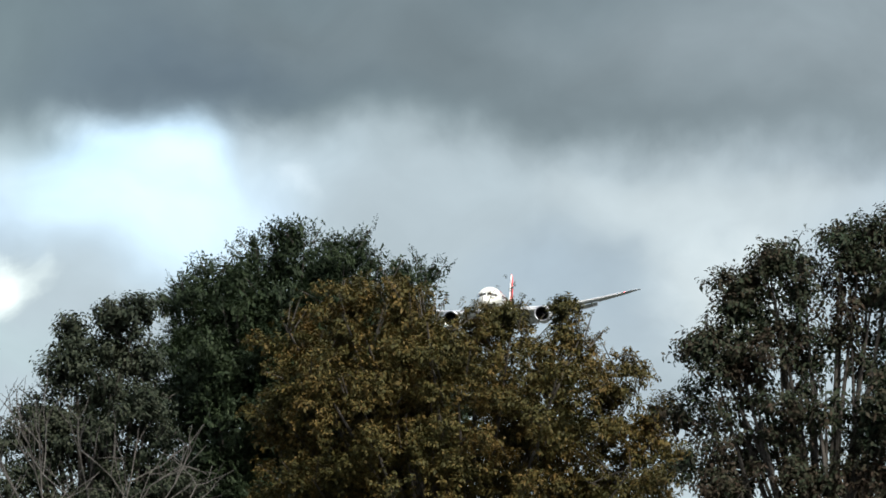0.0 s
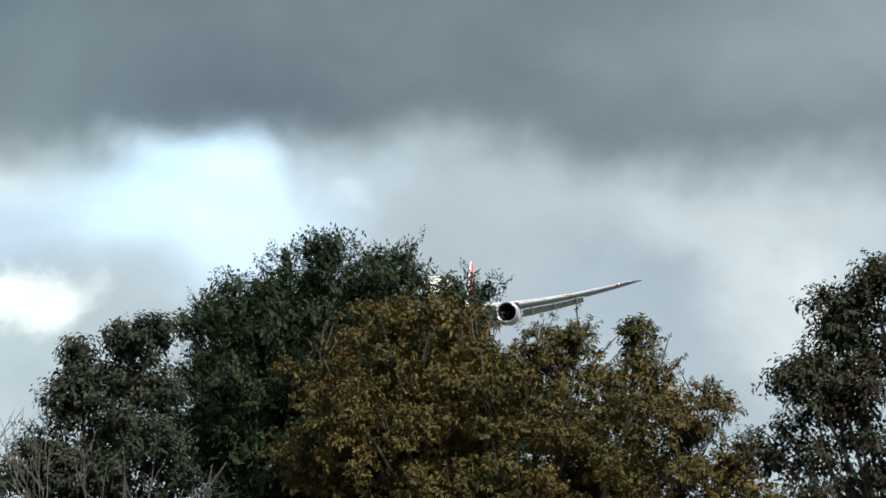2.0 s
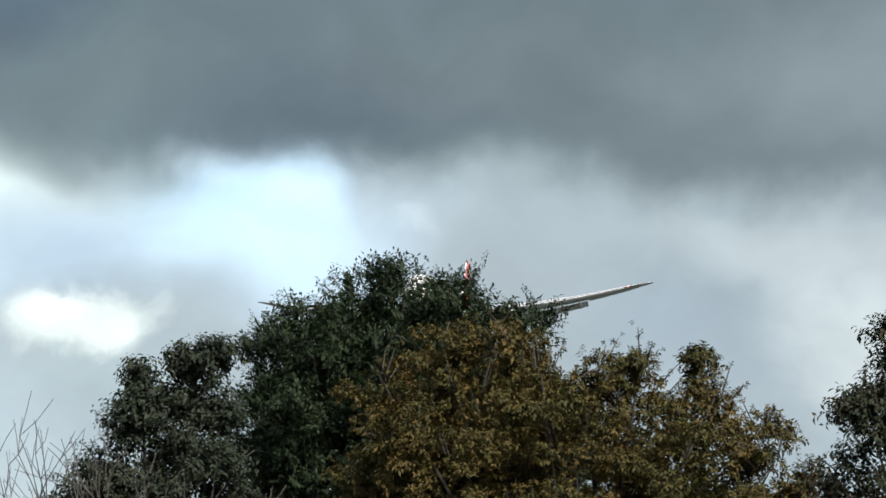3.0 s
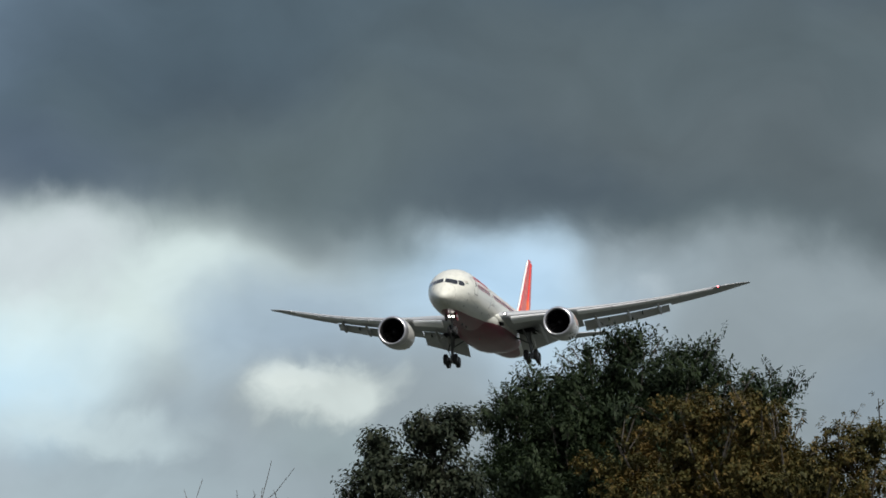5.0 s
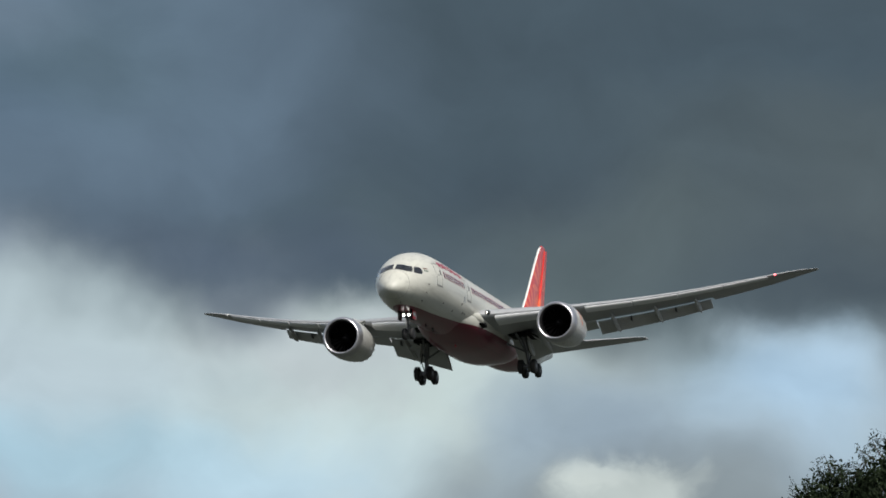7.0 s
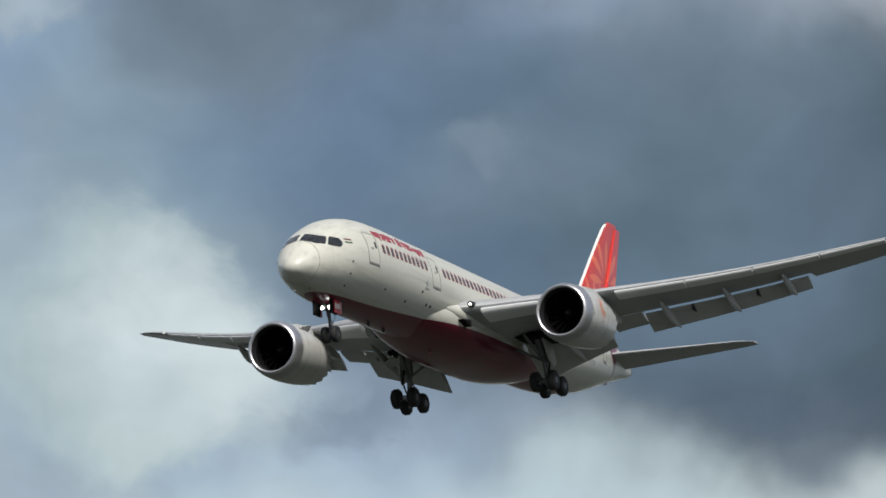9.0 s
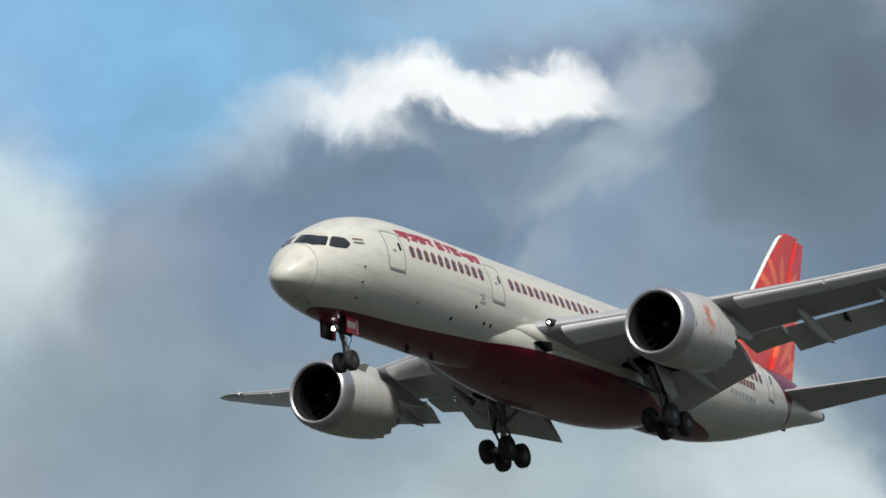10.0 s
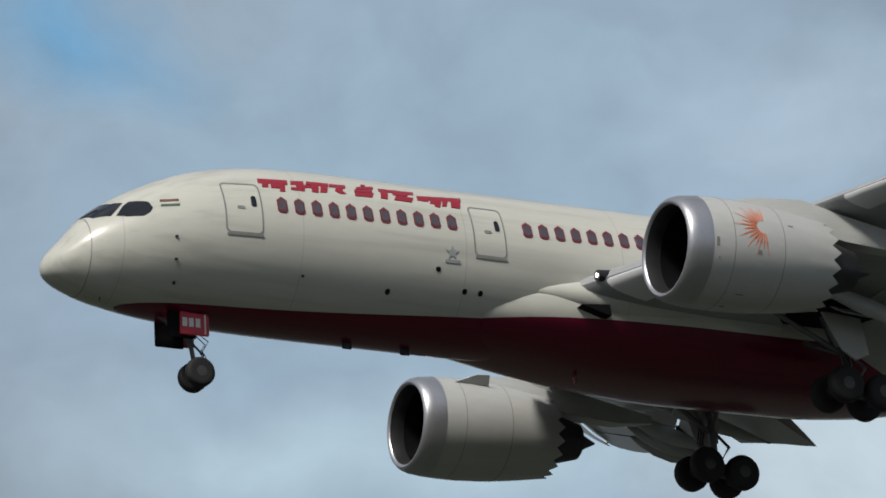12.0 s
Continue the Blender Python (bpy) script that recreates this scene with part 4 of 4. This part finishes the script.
for side in (-1, 1):
    rings = []
    for u in np.linspace(0, 1, 12):
        y = 0.6 + 9.3 * u
        tipround = max(0, (u - 0.93) / 0.07)
        le, c = 47.3 + 7.0 * u + 0.5 * tipround, (5.9 - 4.0 * u) * (1 - 0.35 * tipround)
        rings.append([(le + c * s, side * y, 0.95 + 1.25 * u + c * h * 0.85) for s, h in airfoil(9, 0.10)])
    part("tailplane", loft(rings), GREY, plane, "grey horizontal tailplane")

# ---------- landing gear ----------
def wheel(parent, x, y, z, r, w):
    prof = [(-w / 2, r * 0.62), (-w / 2, r * 0.84), (-w * 0.42, r * 0.94), (-w * 0.25, r), (w * 0.25, r), (w * 0.42, r * 0.94), (w / 2, r * 0.84), (w / 2, r * 0.62)]
    def ringed(pr, seg):
        return loft([[(x + q * math.cos(2 * math.pi * k / seg), y + o, z + q * math.sin(2 * math.pi * k / seg)) for k in range(seg)] for o, q in pr])
    part("tyre", ringed(prof, 32), RUBBER, parent, "black rubber tyre")
    part("rim", ringed([(-w * 0.5 - 0.005, r * 0.30), (-w * 0.44, r * 0.60), (w * 0.44, r * 0.60), (w * 0.5 + 0.005, r * 0.30)], 24), RIM, parent, "pale metal wheel rim")


def main_gear(side):
    y, z0, x0 = side * 4.93, -4.62, 28.35
    gear = part("main_gear", tube([(27.6, side * 4.6, -1.7), (28.0, side * 4.75, -2.9), (28.1, side * 4.78, -3.0), (x0, y, z0)], [0.26, 0.26, 0.17, 0.17], 16), STEEL, plane, "lowered four-wheel main landing gear")
    lean = radians(7)
    part("bogie_beam", tube([(x0 - 0.85 * math.cos(lean), y, z0 + 0.85 * math.sin(lean)), (x0 + 0.85 * math.cos(lean), y, z0 - 0.85 * math.sin(lean))], [0.15, 0.15], 12), STEEL, gear)
    for s in (-1, 1):
        ax, az = x0 + s * 0.73 * math.cos(lean), z0 - s * 0.73 * math.sin(lean)
        part("axle", tube([(ax, y - 0.75, az), (ax, y + 0.75, az)], [0.10, 0.10], 10), STEEL, gear)
        for d in (-0.60, 0.60):
            wheel(gear, ax, y + d, az, 0.66, 0.48)
    part("side_brace", tube([(28.1, side * 4.75, -3.1), (27.6, side * 2.9, -2.2)], [0.09, 0.09], 8), STEEL, gear)
    part("drag_brace", tube([(28.15, side * 4.78, -3.2), (25.6, side * 4.4, -1.7)], [0.10, 0.10], 8), STEEL, gear)
    part("torque_link", tube([(28.3, side * 4.8, -3.1), (28.9, side * 4.85, -3.6), (28.45, side * 4.9, -4.3)], [0.06, 0.07, 0.06], 6), STEEL, gear)
    for k in range(3):
        part("hydraulic_hose", tube([(27.9 + 0.1 * k, y + 0.16, -2.6), (27.8 + 0.1 * k, y + 0.3 * side, -3.4), (28.2 + 0.1 * k, y + 0.1, -4.3)], [0.025] * 3, 5), BLACK, gear)
    o = side
    def plate(name, corners, mat):
        bm = bmesh.new()
        a = [bm.verts.new(Vector(p)) for p in corners]
        b = [bm.verts.new(Vector(p) + Vector((0, 0.06 * o, 0.02))) for p in corners]
        bm.faces.new(a)
        bm.faces.new(b)
        for i in range(len(a)):
            j = (i + 1) % len(a)
            bm.faces.new((a[i], a[j], b[j], b[i]))
        part(name, bm, mat, gear)
    plate("strut_door", [(27.1, o * 5.05, -1.75), (28.7, o * 5.05, -1.9), (28.75, o * 5.35, -3.3), (28.2, o * 5.35, -3.55), (27.7, o * 5.3, -3.2)], CREAM)
    plate("leg_door", [(27.2, o * 5.15, -1.5), (28.5, o * 5.2, -1.6), (28.5, o * 6.1, -2.2), (27.3, o * 6.1, -2.1)], FLAPGREY)
    part("wheel_bay", box(26.4, 29.6, min(side * 3.4, side * 5.6), max(side * 3.4, side * 5.6), -1.78, -1.45, bevel=0.1), BLACK, gear)


main_gear(-1)
main_gear(1)
ng = part("nose_gear", tube([(5.15, 0, -2.6), (5.35, 0, -3.6), (5.38, 0, -3.7), (5.55, 0, -4.72)], [0.13, 0.13, 0.08, 0.08], 14), STEEL, plane, "lowered twin-wheel nose gear")
part("axle", tube([(5.55, -0.4, -4.72), (5.55, 0.4, -4.72)], [0.07, 0.07], 10), STEEL, ng)
for y in (-0.33, 0.33):
    wheel(ng, 5.55, y, -4.72, 0.51, 0.36)
part("drag_brace", tube([(5.33, 0, -3.5), (4.2, 0, -2.75)], [0.07, 0.07], 8), STEEL, ng)
part("torque_link", tube([(5.4, 0, -3.6), (5.85, 0, -4.0), (5.55, 0, -4.5)], [0.04] * 3, 6), STEEL, ng)
for k in (-1, 1):
    part("hydraulic_hose", tube([(5.5, 0.1 * k, -3.2), (5.95, 0.15 * k, -3.55), (5.75, 0.1 * k, -3.9), (5.95, 0.08 * k, -4.2), (5.55, 0.1 * k, -4.5)], [0.02] * 5, 5), BLACK, ng)
for side in (-1, 1):
    y = side * 0.62
    part("rear_door", box(4.72, 5.78, min(y, y + side * 0.07), max(y, y + side * 0.07), -3.56, -2.72, bevel=0.03), DOORRED, ng, "open red gear door with a white code")
    part("front_door", box(4.3, 5.35, min(y * 0.85, y * 0.85 + side * 0.06), max(y * 0.85, y * 0.85 + side * 0.06), -3.66, -2.75, bevel=0.03), BLACK, ng, "open dark gear door")
    for i in range(3):
        part("code_bar", box(4.80 + 0.24 * i, 4.97 + 0.24 * i, y + side * 0.065, y + side * 0.085, -3.28, -2.97), WHITE, ng)
    part("white_stripe", box(5.60, 5.65, y + side * 0.065, y + side * 0.085, -3.5, -2.78), WHITE, ng)
for y in (-0.24, 0.24):
    part("lamp_housing", tube([(4.98, y, -3.15), (5.25, y, -3.15)], [0.17, 0.12], 14), DARKMETAL, ng)
    part("taxi_light", tube([(4.955, y, -3.15), (4.975, y, -3.15)], [0.11, 0.11], 14), LAMPW, ng)
part("beacon", tube([(19.8, -0.3, -3.45), (19.8, -0.3, -3.68)], [0.08, 0.04], 12), BEACON, plane, "small red beacon under the belly")
part("tail_skid", box(50.8, 51.4, -0.06, 0.06, -0.35, 0.1, bevel=0.03), DARKMETAL, plane)
for x in (11.0, 13.2):
    part("antenna", box(x, x + 0.35, -0.03, 0.03, -3.2, -2.9, bevel=0.01), DARKMETAL, plane)
part("nose_probe", tube([(2.0, -0.35, -2.35), (1.95, -0.38, -2.62)], [0.03, 0.02], 6), DARKMETAL, plane)
# ram-air inlets in the fairing below the wing root
for side in (-1, 1):
    outline = ((18.7, -1.80), (19.75, -1.72), (19.8, -2.12), (19.6, -2.10))
    part("air_inlet", loft([[(x, side * 2.8, z) for x, z in outline], [(x, side * (3.22 + 0.05 * (x - 18.7)), z) for x, z in outline]]), BLACK, plane, smooth=False)

# ---------- ground ----------
bm = bmesh.new()
rows_g = []
for i in range(41):
    row = []
    for j in range(41):
        x, y = (i / 20 - 1), (j / 20 - 1)
        X, Y = math.copysign(abs(x) ** 2.2, x) * 4500, math.copysign(abs(y) ** 2.2, y) * 4500
        row.append(bm.verts.new((X, Y, 0.12 * noise.noise(Vector((X / 14, Y / 14, 0))) * min(1, 400 / (1 + abs(X) + abs(Y))))))
    rows_g.append(row)
for i in range(40):
    for j in range(40):
        bm.faces.new((rows_g[i][j], rows_g[i + 1][j], rows_g[i + 1][j + 1], rows_g[i][j + 1]))
tagged(part("ground", bm, GRASS), "rough green grass ground", "ground", kind="structure")


# ---------- trees ----------
def leaf_shape(kind):
    """Leaflets of one spray as (base, tip, half width) in the spray's own space: z along the twig."""
    out = []
    if kind == "ash":
        for k in range(5):
            for s in (-1, 1):
                b = Vector((0, 0, 0.05 + 0.055 * k))
                out.append((b, b + Vector((s * 0.105, 0.0, 0.045 - 0.05)), 0.019))
        out.append((Vector((0, 0, 0.30)), Vector((0, 0, 0.42)), 0.02))
    elif kind == "oak":
        for k in range(7):
            a = k * 2.4
            b = Vector((0, 0, 0.02 * k))
            out.append((b, b + Vector((0.085 * math.cos(a), 0.085 * math.sin(a), 0.05)), 0.026))
    else:
        for k in range(7):
            a = k * 2.4
            b = Vector((0, 0, 0.035 * k))
            out.append((b, b + Vector((0.075 * math.cos(a), 0.075 * math.sin(a), 0.02)), 0.024))
    return out


def leaf_mesh(name, sprays, shape, rng, mat):
    """Many sprays of leaflets as one mesh; every leaflet is a folded blade of its own."""
    base = np.array([list(b) for b, _, _ in shape])
    tip = np.array([list(t) for _, t, _ in shape])
    wid = np.array([w for _, _, w in shape])
    verts = []
    for pos, axis, size in sprays:
        z = axis / (np.linalg.norm(axis) + 1e-9)
        x = np.cross(z, rng.normal(size=3))
        x /= np.linalg.norm(x) + 1e-9
        y = np.cross(z, x)
        R = np.stack([x, y, z], 1)
        b, t = base @ R.T * size + pos, tip @ R.T * size + pos
        t = t + rng.normal(scale=0.022 * size, size=t.shape) - np.array([0, 0, 0.03 * size])
        d = t - b
        side = np.cross(d, rng.normal(size=d.shape) * 0.3 + 0.55 * z + np.array([0, 0, 0.8]))
        side /= np.linalg.norm(side, axis=1, keepdims=True) + 1e-9
        m = b + d * 0.5 + np.cross(side, d) * 0.15
        s = side * (wid * size)[:, None]
        verts.append(np.stack([b, m + s, t, m - s], 1).reshape(-1, 3))
    v = np.concatenate(verts)
    n = len(v) // 4
    me = bpy.data.meshes.new(name)
    me.vertices.add(len(v))
    me.vertices.foreach_set("co", v.ravel())
    me.loops.add(n * 4)
    me.loops.foreach_set("vertex_index", np.arange(n * 4))
    me.polygons.add(n)
    me.polygons.foreach_set("loop_start", np.arange(n) * 4)
    me.polygons.foreach_set("loop_total", np.full(n, 4))
    me.update()
    me.materials.append(mat)
    return me


def tree(name, az, dist, clumps, kind, mat, density, label, category, seed, size=1.0, open_=0.0, spikes=0.25, lean=0.0, fill=0.5, grow=0.9):
    """A tree seen across the line of sight: clumps of (across, height, radius) filled with leaf sprays, on limbs and a trunk."""
    rng = np.random.default_rng(seed)
    a = radians(az)
    base = Vector((math.sin(a) * dist, math.cos(a) * dist, 0))
    root = new(name)
    root.matrix_world = Matrix.Translation(base) @ pose(0, 0, 0, 0, 0, -az)
    tagged(root, label, category)
    zmin = min(c[1] for c in clumps)
    cx = sum(c[0] * c[2] for c in clumps) / sum(c[2] for c in clumps)
    spread = max(abs(c[0]) for c in clumps)
    fork = Vector((cx * 0.5 + lean, 0, zmin * 0.55))
    limb_bm = tube([(0, 0, -0.1), (0.05, 0.02, 0.4), (fork.x * 0.6, 0.1, zmin * 0.3), fork], [0.30, 0.23, 0.19, 0.16], 12)
    sprays = []
    for cxx, cz, r in clumps:
        r *= grow
        deep = math.sqrt(max(0.1, 1 - min(1, abs(cxx) / (spread + 1)) ** 2)) * spread * 0.55
        layers = [0.0] if r < 0.6 else [-0.8 * deep, 0.0, 0.8 * deep] if r > 1.0 else [-0.35 * deep, 0.35 * deep]
        for k, yy in enumerate(layers):
            rr = r * (1.0 if abs(yy) < 0.1 else 0.92)
            y = yy + rng.normal() * 0.15
            o = np.array([cxx + rng.normal() * 0.05, y, cz - abs(yy) * 0.12])
            tip = Vector(o)
            mid = fork.lerp(tip, 0.55) + Vector((rng.normal() * 0.2, rng.normal() * 0.2, 0.15))
            tube([fork.lerp(mid, 0.02), mid, tip + Vector((0, 0, rr * 0.55))], [0.09, 0.05, 0.012], 6, limb_bm)
            subs = max(5, int(density * rr * rr))
            for _ in range(subs):
                d = rng.normal(size=3)
                d /= np.linalg.norm(d)
                wob = noise.noise(Vector(o) * 1.3 + Vector(d) * 1.8)
                if wob < -0.5 + open_:
                    continue
                c = o + d * rr * (0.5 + 0.5 * rng.random() ** 0.5) * (1 + 0.3 * wob)
                cr = rng.uniform(0.10, 0.25)
                k = int(40 * (cr / 0.2) ** 2)
                e = rng.normal(size=(k, 3))
                P = c + e * cr * np.array([0.58, 0.58, 0.36])
                ax = d * 0.6 + np.array([0, 0, 0.25]) + e * 0.5 + rng.normal(scale=0.3, size=(k, 3))
                for p, q in zip(P, ax):
                    sprays.append((p, q, size * rng.uniform(0.8, 1.3)))
            # inner foliage that closes the crown
            k = int(90 * rr * rr * fill)
            e = rng.normal(size=(k, 3))
            e *= (rr * 0.72 * rng.random(k) ** 0.4 / np.linalg.norm(e, axis=1))[:, None]
            for p in o + e:
                sprays.append((p, rng.normal(size=3), size * 1.5))
            # leading shoots beyond the rounded outline
            for _ in range(int(spikes * 9 * rr) + 1):
                q = rng.normal(size=3) * np.array([0.8, 0.8, 0.5])
                q[2] = abs(q[2]) + 0.55
                q /= np.linalg.norm(q)
                L = rng.uniform(0.15, 0.5) * min(1.0, 0.5 + rr * 0.5)
                s0 = o + q * rr * 0.92
                tube([Vector(s0 - q * 0.2), Vector(s0 + q * L * 0.6 + np.array([0, 0, 0.02])), Vector(s0 + q * L)], [0.014, 0.010, 0.004], 4, limb_bm)
                for u in np.linspace(0.0, 1.0, max(2, int(L / 0.07))):
                    sprays.append((s0 + q * L * u + rng.normal(scale=0.035, size=3), q * 0.5 + rng.normal(scale=0.7, size=3), size * (1.05 - 0.35 * u)))
    part("trunk", limb_bm, BARK, root, "dark brown bark")
    crown = new("crown", leaf_mesh("crown", sprays, leaf_shape(kind), rng, mat))
    crown.parent = root
    return root


tree("ash_tree", 12.98, 88, [(-1.9, 12.3, 0.85), (-1.0, 12.8, 0.79), (0.1, 12.9, 0.85), (1.2, 12.8, 0.79), (1.8, 12.6, 0.57), (2.9, 12.3, 0.62), (-2.5, 11.7, 0.79), (-0.5, 11.5, 1.25), (0.8, 11.5, 1.25), (-1.5, 10.6, 1.48), (-2.4, 10.1, 1.25), (-0.1, 9.7, 1.7), (1.8, 10.8, 1.36), (2.4, 9.3, 1.7), (-1.9, 8.8, 1.48), (0.1, 7.6, 2.16), (-1.6, 7.2, 1.7), (2.1, 7.4, 1.7)],
     "ash", LEAF_ASH, 13, "tall dark green tree with drooping feathery leaves", "tree", 3, 0.98, 0.0, 0.6, grow=0.88)
tree("oak_tree", 15.35, 76, [(-3.4, 9.8, 0.69), (-2.4, 10.4, 0.74), (-1.7, 10.6, 0.64), (-1.1, 10.4, 0.78), (-3.0, 8.9, 1.08), (-1.8, 9.3, 1.18), (-0.6, 9.7, 1.08), (0.3, 10.1, 0.59), (1.1, 10.1, 0.59), (2.0, 10.05, 0.36), (2.1, 10.4, 0.10), (0.9, 9.3, 1.08), (2.3, 9.4, 0.78), (1.9, 8.5, 1.18), (3.2, 9.0, 0.59), (3.4, 8.2, 0.88), (-0.1, 8.2, 1.47), (-2.0, 7.9, 1.47), (-3.6, 8.1, 0.78), (4.0, 7.7, 0.69), (-1.1, 6.6, 1.77), (1.4, 6.6, 1.77), (-3.0, 6.6, 1.18), (3.3, 6.7, 1.18)],
     "oak", LEAF_OAK, 20, "broad oak turning golden brown in autumn", "tree", 5, 0.74, 0.05, 0.5, grow=0.93)
tree("thorn_tree", 9.94, 82, [(-0.52, 10.75, 0.10), (-0.5, 10.35, 0.18), (-0.55, 9.9, 0.35), (-0.9, 9.55, 0.4), (-0.35, 9.5, 0.45), (-1.3, 9.15, 0.35), (-0.8, 9.0, 0.6)]
     + [(0.42, 11.1, 0.2), (0.85, 11.15, 0.18), (0.45, 10.8, 0.3), (0.85, 10.7, 0.35), (0.65, 10.3, 0.5), (0.2, 10.2, 0.25), (0.9, 9.8, 0.55), (0.4, 9.6, 0.45)]
     + [(0.2, 9.0, 0.7), (1.1, 9.0, 0.7), (-1.6, 8.5, 0.55), (-0.9, 8.2, 0.8), (0.2, 8.1, 0.8), (1.2, 8.0, 0.8), (-1.9, 7.8, 0.6), (-1.1, 7.2, 0.9), (0.4, 7.0, 1.0), (1.4, 6.9, 0.9), (-2.1, 6.9, 0.6)],
     "thorn", LEAF_THORN, 20, "small dark tree with sparse upright shoots", "tree", 7, 1.05, 0.22, 1.1, fill=0.7, grow=0.88)
tree("plum_tree", 20.67, 70, [(-1.65, 9.95, 0.3), (-1.35, 9.7, 0.35), (-1.6, 9.3, 0.45), (-2.0, 9.1, 0.3), (-1.2, 9.0, 0.45), (-1.9, 8.5, 0.5), (-1.2, 8.3, 0.5)]
     + [(-0.85, 10.6, 0.25), (-0.4, 10.6, 0.35), (-0.7, 10.1, 0.4), (-0.2, 10.1, 0.4), (-0.7, 9.5, 0.45), (-0.15, 9.5, 0.45), (-0.6, 8.8, 0.5), (0.0, 8.8, 0.5)]
     + [(0.95, 11.05, 0.25), (0.6, 10.7, 0.35), (1.2, 10.8, 0.45), (1.7, 11.0, 0.4), (0.6, 10.1, 0.4), (1.2, 10.1, 0.5), (1.8, 10.2, 0.6), (0.7, 9.4, 0.45), (1.4, 9.3, 0.6), (2.1, 9.4, 0.6), (0.8, 8.7, 0.5), (1.5, 8.5, 0.6), (2.2, 8.5, 0.7)]
     + [(-2.3, 7.9, 0.4), (-1.5, 7.6, 0.6), (-0.6, 7.8, 0.6), (0.3, 7.8, 0.6), (1.2, 7.6, 0.7), (2.1, 7.5, 0.7), (-2.0, 6.8, 0.6), (-1.0, 6.8, 0.6), (0.0, 6.8, 0.6), (1.0, 6.6, 0.7), (2.0, 6.5, 0.8), (-1.6, 5.9, 0.7), (0.0, 5.7, 0.9), (1.5, 5.6, 0.9)],
     "thorn", LEAF_PLUM, 22, "dark reddish green tree with airy crown", "tree", 9, 1.0, 0.12, 0.7, fill=0.9, grow=0.95)


def bare_shrub(name, az, dist, height, width, seed, label):
    """A leafless shrub: each stem with its forking twigs is a part."""
    rng = np.random.default_rng(seed)
    a = radians(az)
    root = new(name)
    root.matrix_world = Matrix.Translation((math.sin(a) * dist, math.cos(a) * dist, 0)) @ pose(0, 0, 0, 0, 0, -az)
    tagged(root, label, "shrub")

    def grow(bm, p, d, L, r, depth):
        q = p + d * L * 0.5 + Vector(rng.normal(scale=0.03, size=3))
        e = p + d * L
        tube([p, q, e], [r, r * 0.85, r * 0.65], 5, bm)
        if depth == 0:
            return
        for k in range(2 if depth > 2 else 3):
            nd = (d + Vector(rng.normal(scale=0.42, size=3)) + Vector((0, 0, 0.12))).normalized()
            grow(bm, q if k == 2 else e, nd, L * rng.uniform(0.6, 0.85), r * 0.66, depth - 1)

    for k in range(6):
        d = Vector(((k - 2.5) / 2.5 * width / height * 0.5, rng.normal() * 0.1, 1)).normalized()
        bm = bmesh.new()
        grow(bm, Vector((0.12 * (k - 2.5), rng.normal() * 0.1, -0.05)), d, height * 0.40, 0.06, 5)
        part("stem", bm, TWIG, root)
    return root


bare_shrub("bare_shrub", 9.75, 79, 7.3, 4.2, 11, "bare grey shrub with leafless forked twigs")


# ---------- what moves ----------
def motions():
    """The airliner comes in on a straight approach."""
    walk(plane, [(t, flight(*state)) for t, *state in FLIGHT])


motions()
